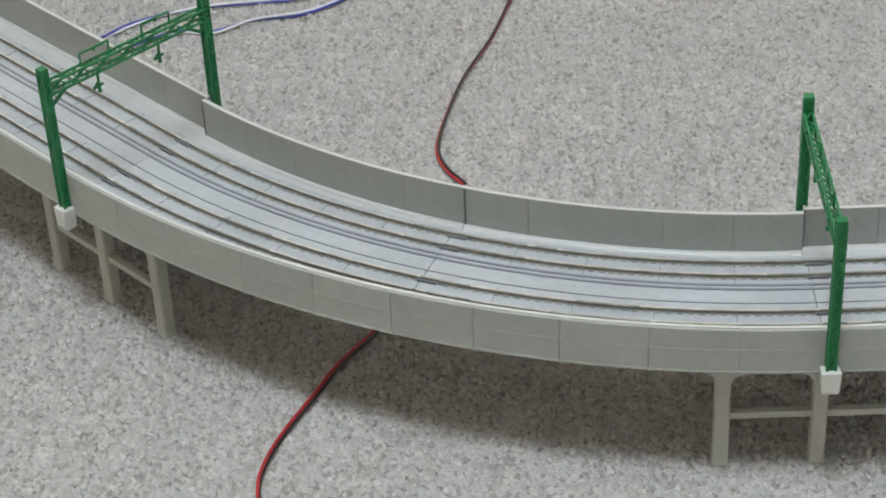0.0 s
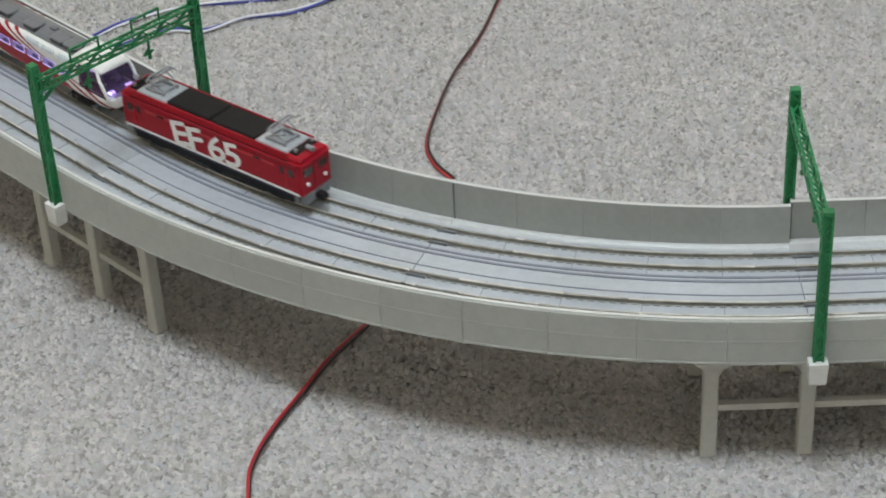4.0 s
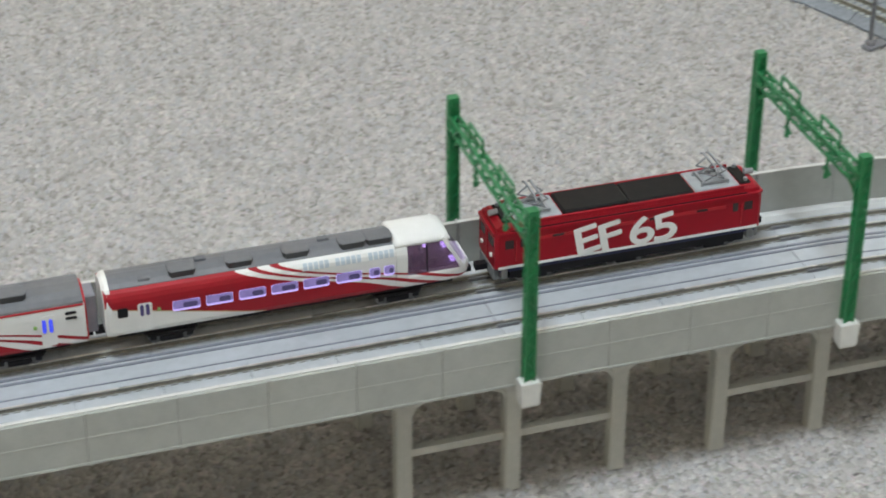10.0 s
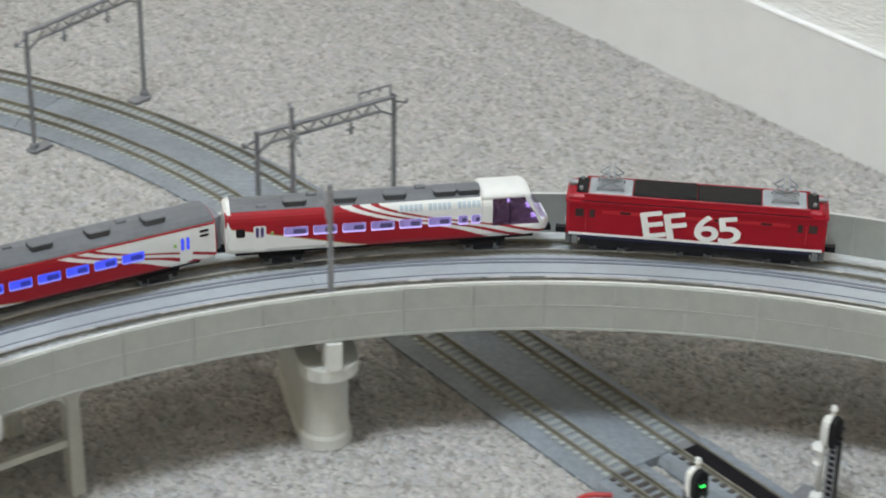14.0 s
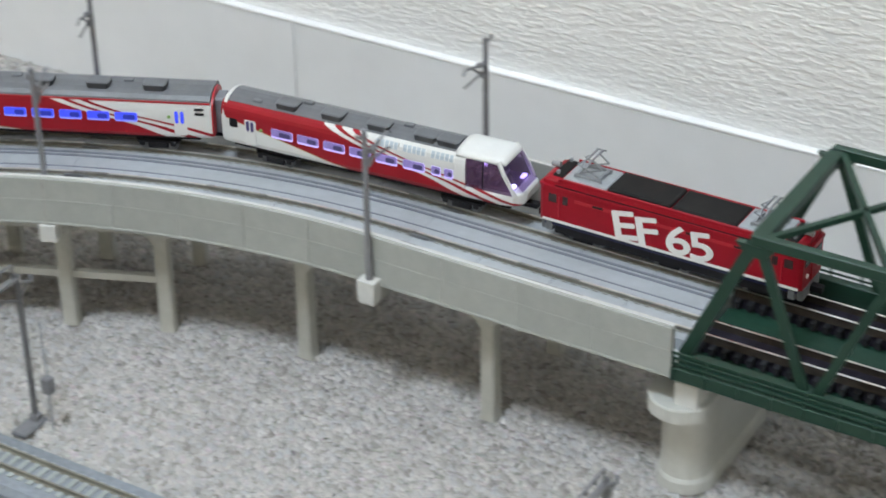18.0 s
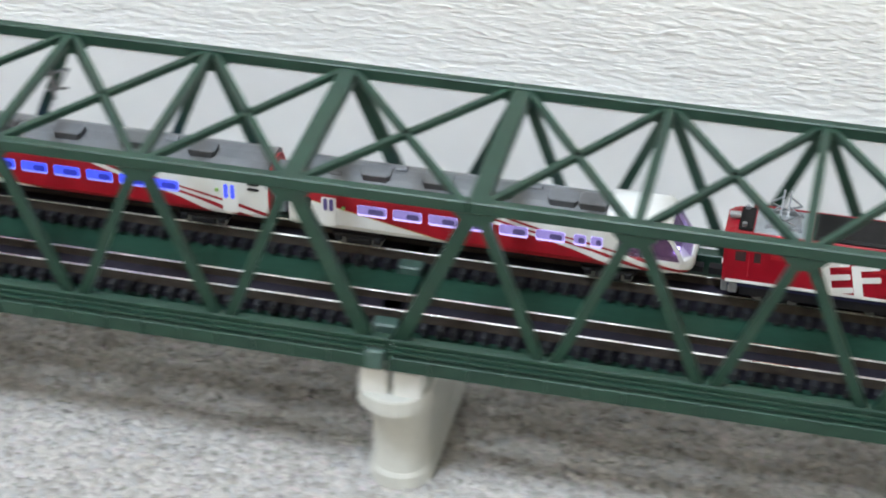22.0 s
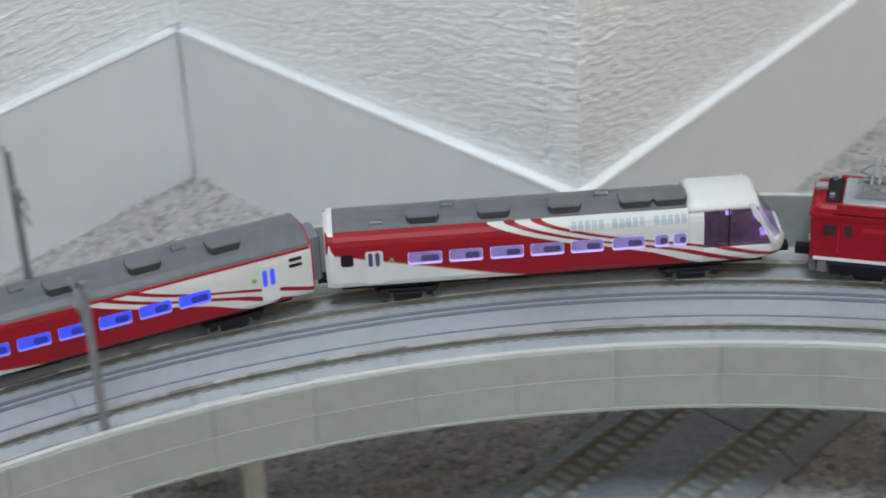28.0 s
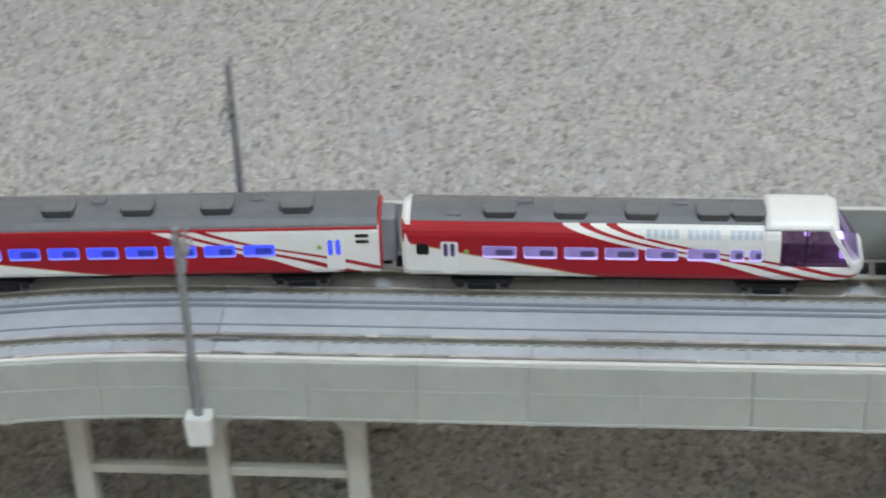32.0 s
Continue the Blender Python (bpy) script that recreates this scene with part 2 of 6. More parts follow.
def carpet_material():
    m = bpy.data.materials.new("speckled_loop_carpet")
    m.use_nodes = True
    nd, lk = m.node_tree.nodes, m.node_tree.links
    b = nd["Principled BSDF"]
    b.inputs["Roughness"].default_value = 0.95
    b.inputs["Specular IOR Level"].default_value = 0.1
    co = nd.new("ShaderNodeTexCoord")
    v = nd.new("ShaderNodeTexVoronoi")
    v.inputs["Scale"].default_value = 430
    n1 = nd.new("ShaderNodeTexNoise")
    n1.inputs["Scale"].default_value, n1.inputs["Detail"].default_value = 420, 3
    n2 = nd.new("ShaderNodeTexNoise")
    n2.inputs["Scale"].default_value, n2.inputs["Detail"].default_value = 9, 3
    for n in (v, n1, n2):
        lk.new(co.outputs["Object"], n.inputs["Vector"])
    sep = nd.new("ShaderNodeSeparateColor")
    lk.new(v.outputs["Color"], sep.inputs[0])
    ad = nd.new("ShaderNodeMath")
    ad.operation = "MULTIPLY_ADD"
    ad.inputs[1].default_value = 0.45
    lk.new(sep.outputs[0], ad.inputs[0])
    sc = nd.new("ShaderNodeMath")
    sc.operation = "MULTIPLY"
    sc.inputs[1].default_value = 0.85
    lk.new(n1.outputs[0], sc.inputs[0])
    lk.new(sc.outputs[0], ad.inputs[2])
    ramp = nd.new("ShaderNodeValToRGB")
    e = ramp.color_ramp.elements
    e[0].position, e[0].color = 0.28, (0.20, 0.18, 0.165, 1)
    e[1].position, e[1].color = 0.84, (0.53, 0.51, 0.49, 1)
    mid = ramp.color_ramp.elements.new(0.55)
    mid.color = (0.395, 0.37, 0.348, 1)
    lk.new(ad.outputs[0], ramp.inputs[0])
    hs = nd.new("ShaderNodeHueSaturation")
    mr = nd.new("ShaderNodeMapRange")
    mr.inputs[1].default_value, mr.inputs[2].default_value, mr.inputs[3].default_value, mr.inputs[4].default_value = 0.3, 0.7, 0.93, 1.07
    lk.new(n2.outputs[0], mr.inputs[0])
    lk.new(mr.outputs[0], hs.inputs["Value"])
    # yarns of several hues
    hue = nd.new("ShaderNodeMix")
    hue.data_type, hue.blend_type = "RGBA", "OVERLAY"
    hue.inputs["Factor"].default_value = 0.05
    lk.new(ramp.outputs[0], hue.inputs["A"])
    lk.new(v.outputs["Color"], hue.inputs["B"])
    tuft = nd.new("ShaderNodeTexNoise")
    tuft.inputs["Scale"].default_value, tuft.inputs["Detail"].default_value = 150, 2
    lk.new(co.outputs["Object"], tuft.inputs["Vector"])
    tr = nd.new("ShaderNodeMapRange")
    tr.inputs[1].default_value, tr.inputs[2].default_value, tr.inputs[3].default_value, tr.inputs[4].default_value = 0.3, 0.7, 0.89, 1.09
    lk.new(tuft.outputs[0], tr.inputs[0])
    both = nd.new("ShaderNodeMath")
    both.operation = "MULTIPLY"
    lk.new(tr.outputs[0], both.inputs[0])
    lk.new(mr.outputs[0], both.inputs[1])
    lk.new(both.outputs[0], hs.inputs["Value"])
    lk.new(hue.outputs["Result"], hs.inputs["Color"])
    lk.new(hs.outputs[0], b.inputs["Base Color"])
    bp = nd.new("ShaderNodeBump")
    bp.inputs["Strength"].default_value, bp.inputs["Distance"].default_value = 0.75, 0.0024
    hgt = nd.new("ShaderNodeMath")
    hgt.operation = "MULTIPLY_ADD"
    hgt.inputs[1].default_value = 1.2
    lk.new(tuft.outputs[0], hgt.inputs[0])
    lk.new(ad.outputs[0], hgt.inputs[2])
    lk.new(hgt.outputs[0], bp.inputs["Height"])
    lk.new(bp.outputs[0], b.inputs["Normal"])
    return m


def wallpaper_material():
    """White vinyl paper with a woven relief of long level ridges."""
    m = bpy.data.materials.new("white_woven_wallpaper")
    m.use_nodes = True
    nd, lk = m.node_tree.nodes, m.node_tree.links
    b = nd["Principled BSDF"]
    b.inputs["Roughness"].default_value = 0.6
    co = nd.new("ShaderNodeTexCoord")
    mp = nd.new("ShaderNodeMapping")
    mp.inputs["Scale"].default_value = (240, 240, 600)
    lk.new(co.outputs["Object"], mp.inputs["Vector"])
    n1 = nd.new("ShaderNodeTexNoise")
    n1.inputs["Scale"].default_value, n1.inputs["Detail"].default_value, n1.inputs["Distortion"].default_value = 1.0, 2.0, 0.12
    lk.new(mp.outputs[0], n1.inputs["Vector"])
    n2 = nd.new("ShaderNodeTexNoise")
    n2.inputs["Scale"].default_value = 14
    lk.new(co.outputs["Object"], n2.inputs["Vector"])
    hs = nd.new("ShaderNodeHueSaturation")
    hs.inputs["Color"].default_value = (0.91, 0.91, 0.905, 1)
    mr = nd.new("ShaderNodeMapRange")
    mr.inputs[3].default_value, mr.inputs[4].default_value = 0.94, 1.04
    lk.new(n2.outputs[0], mr.inputs[0])
    lk.new(mr.outputs[0], hs.inputs["Value"])
    lk.new(hs.outputs[0], b.inputs["Base Color"])
    bp = nd.new("ShaderNodeBump")
    bp.inputs["Strength"].default_value, bp.inputs["Distance"].default_value = 0.55, 0.0011
    rm = nd.new("ShaderNodeMapRange")
    rm.interpolation_type = "SMOOTHSTEP"
    rm.inputs[1].default_value, rm.inputs[2].default_value = 0.36, 0.70
    lk.new(n1.outputs[0], rm.inputs[0])
    # fine upright threads between the ridges
    mp2 = nd.new("ShaderNodeMapping")
    mp2.inputs["Scale"].default_value = (520, 520, 260)
    lk.new(co.outputs["Object"], mp2.inputs["Vector"])
    n3 = nd.new("ShaderNodeTexNoise")
    n3.inputs["Scale"].default_value, n3.inputs["Detail"].default_value = 1.0, 1.5
    lk.new(mp2.outputs[0], n3.inputs["Vector"])
    mixh = nd.new("ShaderNodeMath")
    mixh.operation = "MULTIPLY_ADD"
    mixh.inputs[1].default_value = 0.8
    lk.new(n3.outputs[0], mixh.inputs[0])
    lk.new(rm.outputs[0], mixh.inputs[2])
    lk.new(mixh.outputs[0], bp.inputs["Height"])
    lk.new(bp.outputs[0], b.inputs["Normal"])
    return m


def tinted_glass(name, tint, body, clear):
    """A thin tinted pane: part of the light goes straight through, the rest meets a glossy dark film."""
    m = bpy.data.materials.new(name)
    m.use_nodes = True
    nd, lk = m.node_tree.nodes, m.node_tree.links
    b = nd["Principled BSDF"]
    b.inputs["Base Color"].default_value = (*body, 1)
    b.inputs["Roughness"].default_value = 0.09
    tr = nd.new("ShaderNodeBsdfTransparent")
    tr.inputs[0].default_value = (*tint, 1)
    mx = nd.new("ShaderNodeMixShader")
    mx.inputs[0].default_value = clear
    lk.new(b.outputs[0], mx.inputs[1])
    lk.new(tr.outputs[0], mx.inputs[2])
    lk.new(mx.outputs[0], nd["Material Output"].inputs[0])
    return m


M_CABGLASS = tinted_glass("tinted_purple_glass", (0.72, 0.56, 0.74), (0.19, 0.11, 0.185), 0.42)
M_SCREEN = tinted_glass("clear_windscreen", (0.78, 0.68, 0.90), (0.09, 0.07, 0.13), 0.68)
M_CARPET = carpet_material()


def pile_material():
    m = bpy.data.materials.new("carpet_yarn")
    m.use_nodes = True
    nd, lk = m.node_tree.nodes, m.node_tree.links
    b = nd["Principled BSDF"]
    b.inputs["Roughness"].default_value = 0.95
    b.inputs["Specular IOR Level"].default_value = 0.1
    geo = nd.new("ShaderNodeNewGeometry")
    ramp = nd.new("ShaderNodeValToRGB")
    e = ramp.color_ramp.elements
    e[0].position, e[0].color = 0.0, (0.30, 0.276, 0.252, 1)
    e[1].position, e[1].color = 1.0, (0.55, 0.535, 0.52, 1)
    for at, col in ((0.14, (0.385, 0.366, 0.345, 1)), (0.45, (0.46, 0.438, 0.414, 1)), (0.62, (0.44, 0.438, 0.445, 1)), (0.85, (0.50, 0.474, 0.443, 1))):
        ramp.color_ramp.elements.new(at).color = col
    lk.new(geo.outputs["Random Per Island"], ramp.inputs[0])
    co = nd.new("ShaderNodeTexCoord")
    n2 = nd.new("ShaderNodeTexNoise")
    n2.inputs["Scale"].default_value, n2.inputs["Detail"].default_value = 1, 3
    mp = nd.new("ShaderNodeMapping")
    mp.inputs["Scale"].default_value = (55, 150, 1)
    lk.new(co.outputs["Object"], mp.inputs["Vector"])
    lk.new(mp.outputs[0], n2.inputs["Vector"])
    mr = nd.new("ShaderNodeMapRange")
    mr.inputs[1].default_value, mr.inputs[2].default_value, mr.inputs[3].default_value, mr.inputs[4].default_value = 0.3, 0.7, 0.90, 1.08
    lk.new(n2.outputs[0], mr.inputs[0])
    hs = nd.new("ShaderNodeHueSaturation")
    lk.new(mr.outputs[0], hs.inputs["Value"])
    lk.new(ramp.outputs[0], hs.inputs["Color"])
    lk.new(hs.outputs[0], b.inputs["Base Color"])
    return m


M_PILE = pile_material()
M_PAPER = wallpaper_material()


# ---- mesh helpers ----
def smooth_if(me, smooth):
    if smooth:
        for p in me.polygons:
            p.use_smooth = True


def mesh_of(name, bm, material, smooth=False):
    me = bpy.data.meshes.new(name)
    bmesh.ops.recalc_face_normals(bm, faces=bm.faces)
    bm.to_mesh(me)
    bm.free()
    me.materials.append(material)
    smooth_if(me, smooth)
    return me


def part(name, bm, material, parent=None, label="", smooth=False, at=None):
    ob = new(name, bm if isinstance(bm, bpy.types.Mesh) else mesh_of(name, bm, material, smooth))
    ob.parent = parent
    if at is not None:
        ob.matrix_local = at
    if label:
        ob["label"] = label
    return ob


def thing(name, label, category, group="", kind="", at=None):
    ob = tagged(new(name), label, category, group, kind)
    ob.empty_display_size = 0.01
    if at is not None:
        ob.matrix_world = at
    return ob


def box(bm, x0, x1, y0, y1, z0, z1, bevel=0.0, m=None):
    r = bmesh.ops.create_cube(bm, size=1)
    vs = r["verts"]
    t = Matrix.Translation(((x0 + x1) / 2, (y0 + y1) / 2, (z0 + z1) / 2)) @ Matrix.Diagonal((abs(x1 - x0), abs(y1 - y0), abs(z1 - z0), 1))
    bmesh.ops.transform(bm, matrix=(m @ t) if m is not None else t, verts=vs)
    if bevel:
        es = {e for v in vs for e in v.link_edges}
        bmesh.ops.bevel(bm, geom=list(es), offset=bevel, segments=1, affect="EDGES")
    return bm


def boxes(*specs, bevel=0.0):
    bm = bmesh.new()
    for s in specs:
        box(bm, *s, bevel=bevel)
    return bm


def bar(bm, a, b, w, h=None):
    """A straight bar of section w by h between two points."""
    a, b = Vector(a), Vector(b)
    d = b - a
    m = Matrix.Translation((a + b) / 2) @ d.to_track_quat("Y", "Z" if abs(d.normalized().z) < 0.95 else "X").to_matrix().to_4x4()
    h = h or w
    box(bm, -w / 2, w / 2, -d.length / 2, d.length / 2, -h / 2, h / 2, m=m)
    return bm


def cyl(bm, a, b, r, r2=None, n=10):
    a, b = Vector(a), Vector(b)
    d = b - a
    m = Matrix.Translation((a + b) / 2) @ d.to_track_quat("Z", "X").to_matrix().to_4x4()
    bmesh.ops.create_cone(bm, cap_ends=True, segments=n, radius1=r, radius2=r if r2 is None else r2, depth=d.length, matrix=m)
    return bm


def loft(bm, rings, close=True, caps=True):
    """Joins rings of equal numbers of points."""
    vr = [[bm.verts.new(p) for p in r] for r in rings]
    n = len(vr[0])
    for a, b in zip(vr, vr[1:]):
        for i in range(n if close else n - 1):
            j = (i + 1) % n
            bm.faces.new((a[i], a[j], b[j], b[i]))
    if caps and close:
        bm.faces.new(vr[0])
        bm.faces.new(reversed(vr[-1]))
    return bm


def tube(bm, pts, r, n=8):
    pts = [Vector(p) for p in pts]
    rings = []
    for i, p in enumerate(pts):
        d = (pts[min(i + 1, len(pts) - 1)] - pts[max(i - 1, 0)]).normalized()
        u = d.cross(Vector((0, 0, 1))).normalized()
        v = u.cross(d)
        rings.append([p + r * (math.cos(2 * math.pi * k / n) * u + math.sin(2 * math.pi * k / n) * v) for k in range(n)])
    return loft(bm, rings)


def spline(pts, steps=8):
    """A smooth line through points."""
    P = [Vector(p) for p in pts]
    out = []
    for i in range(len(P) - 1):
        a, b, c, d = P[max(i - 1, 0)], P[i], P[i + 1], P[min(i + 2, len(P) - 1)]
        for k in range(steps):
            t = k / steps
            out.append(0.5 * ((2 * b) + (c - a) * t + (2 * a - 5 * b + 4 * c - d) * t * t + (3 * b - a - 3 * c + d) * t ** 3))
    out.append(P[-1])
    return out


# ---- the line of the viaduct ----
RC = 0.3975                   # radius between the two tracks
STEP = radians(22.5)
CURVE = RC * STEP             # a curved section along the middle
S_B, S_C, S_E = 0.0, 0.248, 0.372
S_F = S_E + CURVE
S_G = S_F + 2 * CURVE
S_H = S_G + CURVE
S_V = S_H + 0.124
S_MID = S_V + 0.254
S_W = S_V + 0.502
S_K = S_W + 0.124
S_L = S_K + CURVE
S_M = S_L + 2 * CURVE
S_N = S_M + CURVE
S_J, S_A = -CURVE, -2 * CURVE


def line_at(s):
    """Place and heading of the middle of the line, s metres on from the first gantry of the straight."""
    q = math.pi / 2
    if s < S_A:
        x, y, h = line_at(S_A)
        return x + (s - S_A) * math.cos(h), y + (s - S_A) * math.sin(h), h
    if s < 0:
        p = -s / RC
        return -RC + RC * math.cos(p), -RC * math.sin(p), q - p
    if s < S_E:
        return 0.0, s, q
    if s < S_H:
        p = (s - S_E) / RC
        return RC - RC * math.cos(p), 0.372 + RC * math.sin(p), q - p
    if s < S_K:
        return RC + s - S_H, 0.372 + RC, 0.0
    x0 = RC + 0.750
    if s < S_N:
        p = (s - S_K) / RC
        return x0 + RC * math.sin(p), 0.372 + RC * math.cos(p), -p
    return x0 + RC, 0.372 - (s - S_N), -q


def on_line(s, lat, z):
    """lat: metres to the right of the middle, seen along the train's way."""
    x, y, h = line_at(s)
    return Vector((x + lat * math.sin(h), y - lat * math.cos(h), z))


def frame_at(s, lat=0.0, z=0.0):
    """A pose with x along the line and y to its left."""
    p = on_line(s, lat, z)
    return pose(p.x, p.y, p.z, 0, 0, math.degrees(line_at(s)[2]))


RAIL_TOP = 0.0640
WALL_OUT, WALL_IN = 0.0414, 0.0388
WALL_LOW, WALL_TOP = 0.0556, 0.0762


# ---- the room ----
def floor():
    x0, x1, y0, y1, d = -0.62, 2.02, -0.46, 0.903, 0.0042
    nx, ny = int((x1 - x0) / d), int((y1 - y0) / d)
    xs, ys = np.linspace(x0, x1, nx), np.linspace(y0, y1, ny)
    gx, gy = np.meshgrid(xs, ys)
    rng = np.random.default_rng(3)
    gz = rng.normal(0, 0.00045, gx.shape)
    jit = d * 0.3
    gx = gx + rng.uniform(-jit, jit, gx.shape)
    gy = gy + rng.uniform(-jit, jit, gy.shape)
    gx[:, 0], gx[:, -1], gy[0, :], gy[-1, :] = x0, x1, y0, y1
    gz[:, 0] = gz[:, -1] = 0
    gz[0, :] = gz[-1, :] = 0
    verts = np.stack([gx, gy, gz - 0.0011], -1).reshape(-1, 3)
    idx = np.arange(nx * ny).reshape(ny, nx)
    quads = np.stack([idx[:-1, :-1], idx[:-1, 1:], idx[1:, 1:], idx[1:, :-1]], -1).reshape(-1, 4)
    me = bpy.data.meshes.new("floor")
    me.vertices.add(len(verts))
    me.vertices.foreach_set("co", verts.ravel())
    me.loops.add(quads.size)
    me.loops.foreach_set("vertex_index", quads.ravel())
    me.polygons.add(len(quads))
    me.polygons.foreach_set("loop_start", np.arange(0, quads.size, 4))
    me.polygons.foreach_set("loop_total", np.full(len(quads), 4))
    me.update(calc_edges=True)
    me.materials.append(M_CARPET)
    smooth_if(me, True)
    tagged(new("floor", me), "speckled grey-beige loop-pile carpet", "floor", kind="structure")
    bm = bmesh.new()
    for a in ((-1.35, -0.62, -1.75, 0.903), (2.02, 2.4, -1.75, 0.903), (-0.62, 2.02, -1.75, -0.46)):
        box(bm, a[0], a[1], a[2], a[3], -0.03, -0.0011)
    ob = part("floor_outer", bm, M_CARPET)
    tagged(ob, "speckled grey-beige carpet in the rest of the room", "floor", kind="structure")


def carpet_pile(areas, gap=0.0025):
    """Short upright tufts, each leaning its own way, set close together on the backing."""
    rng = np.random.default_rng(11)
    spots = []
    for x0, x1, y0, y1 in areas:
        gx, gy = np.meshgrid(np.arange(x0, x1, gap), np.arange(y0, y1, gap))
        spots.append(np.stack([gx.ravel(), gy.ravel()], -1))
    p = np.concatenate(spots)
    n = len(p)
    p = p + rng.uniform(-0.5, 0.5, (n, 2)) * gap
    ang = rng.uniform(0, math.pi / 2, n)
    rad = rng.uniform(0.0013, 0.0021, n)
    swell = 0.0004 * np.sin(p[:, 0] * 61 + 2 * np.sin(p[:, 1] * 43)) * np.sin(p[:, 1] * 57)
    # loops woven in rows
    swell = swell + 0.00042 * np.sin(p[:, 1] * 2 * math.pi / 0.0068 + 1.3 * np.sin(p[:, 0] * 190 + 3 * np.sin(p[:, 1] * 71)))
    co = np.zeros((n, 5, 3))
    for k in range(4):
        co[:, k, 0] = p[:, 0] + rad * np.cos(ang + k * math.pi / 2)
        co[:, k, 1] = p[:, 1] + rad * np.sin(ang + k * math.pi / 2)
        co[:, k, 2] = -0.0013 + swell
    lean, way = rng.uniform(0.0, 0.0017, n), rng.uniform(0, 2 * math.pi, n)
    co[:, 4, 0] = p[:, 0] + lean * np.cos(way)
    co[:, 4, 1] = p[:, 1] + lean * np.sin(way)
    co[:, 4, 2] = rng.uniform(0.0001, 0.0013, n) + swell
    tri = np.array([(0, 1, 4), (1, 2, 4), (2, 3, 4), (3, 0, 4)])
    idx = (np.arange(n)[:, None, None] * 5 + tri[None]).reshape(-1)
    me = bpy.data.meshes.new("carpet_pile")
    me.vertices.add(n * 5)
    me.vertices.foreach_set("co", co.ravel())
    me.loops.add(len(idx))
    me.loops.foreach_set("vertex_index", idx)
    me.polygons.add(n * 4)
    me.polygons.foreach_set("loop_start", np.arange(0, len(idx), 3))
    me.polygons.foreach_set("loop_total", np.full(n * 4, 3))
    me.update(calc_edges=True)
    me.materials.append(M_PILE)
    smooth_if(me, True)
    tagged(new("carpet_pile", me), "short grey-beige tufts of the speckled carpet", "carpet", kind="stuff")


carpet_pile(((-0.60, 0.14, -0.44, 0.895), (0.14, 1.38, 0.56, 0.895), (1.38, 1.96, 0.10, 0.895)))


def wall(name, x0, x1, y0, y1, label, m=None, turn=None):
    tagged(part(name, box(bmesh.new(), x0, x1, y0, y1, -0.03, 2.42, m=turn), m or M_PAPER), label, "wall", kind="structure")


def baseboard(x0, x1, y0, y1, along, seams=(), turn=None):
    """Moulded boards with a thin pale cap, cut at the seams."""
    cuts = [x0 if along == "x" else y0, *seams, x1 if along == "x" else y1]
    for a, b in zip(cuts, cuts[1:]):
        ob = tagged(new("baseboard"), "plain white vinyl baseboard with a bright top edge", "baseboard", kind="structure")
        g = 0.0002
        if along == "x":
            lo, hi = (a + g, b - g, y0, y1), (a + g, b - g, y0 - 0.0004, y1)
        else:
            lo, hi = (x0, x1, a + g, b - g), (x0 - 0.0004, x1, a + g, b - g)
        part("board", box(bmesh.new(), *lo, -0.001, 0.0608, 0.0002, turn), M_BASEB, ob)
        part("cap", box(bmesh.new(), *hi, 0.06082, 0.0626, 0.0005, turn), M_BASETOP, ob)


def room():
    floor()
    wall("wall_north", -1.35, 1.4765, 0.898, 1.02, "white wall with a woven-relief vinyl paper")
    wall("wall_recess_side", 1.4765, 1.6, 0.7160, 1.02, "white papered side of a wall that juts out")
    # the face that juts out stands a little askew
    skew = pose(1.4765, 0.7030, 0, 0, 0, 4.0)
    wall("wall_jut", 0.0012, 0.935, 0.0, 0.0125, "white papered wall that juts out into the room", turn=skew)
    # these three walls stay out of view, added close to lift the ambient light
    wall("wall_east", 2.4, 2.5, -1.75, 0.90, "unseen plain cream wall, added close by to bounce warm light", M_CREAM)
    wall("wall_west", -1.45, -1.35, -1.75, 1.02, "unseen plain cream wall, added close by to bounce warm light", M_CREAM)
    wall("wall_south", -1.45, 2.5, -1.85, -1.75, "unseen plain cream wall, added close by to bounce warm light", M_CREAM)
    baseboard(-1.35, 1.4723, 0.894, 0.898, "x", (0.2465, 1.1665))
    baseboard(1.4725, 1.4765, 0.7030, 0.8938, "y")
    baseboard(-0.0040, 0.92, -0.0042, -0.0002, "x", turn=skew)
    tagged(part("ceiling", boxes((-1.45, 2.5, -1.85, 1.02, 2.42, 2.5)), M_CEIL), "unseen plain cream ceiling that bounces warm light", "ceiling", kind="structure")
    lamp = thing("ceiling_lamp", "flat round white ceiling lamp, lit", "lamp", at=pose(LAMP[0], LAMP[1], 0))
    bm = bmesh.new()
    # unseen shade, glowing to add fill by way of ceiling and walls
    cyl(bm, (0, 0, 2.32), (0, 0, 2.42), 0.27, 0.25, 40)
    part("shade", bm, M_LAMPGLOW, lamp, "unseen white shade, its glow added as fill light")


room()


# ---- viaduct sections ----


def sweep(bm, prof, s0, s1, n, close=True):
    """Sweeps a profile of (lat, z) along the line."""
    rings = []
    for i in range(n + 1):
        s = s0 + (s1 - s0) * i / n
        rings.append([on_line(min(max(s, s0 + 1e-7), s1 - 1e-7), l, z) for l, z in prof])
    return loft(bm, rings, close)


def local_mesh(name, bm, material, s):
    bmesh.ops.transform(bm, matrix=frame_at(s).inverted(), verts=bm.verts)
    return mesh_of(name, bm, material)


PANELS = {}


def bend(s):
    return 0 if s < S_A else -1 if s < 0 else 0 if s < S_E or S_H <= s < S_K or s >= S_N else 1


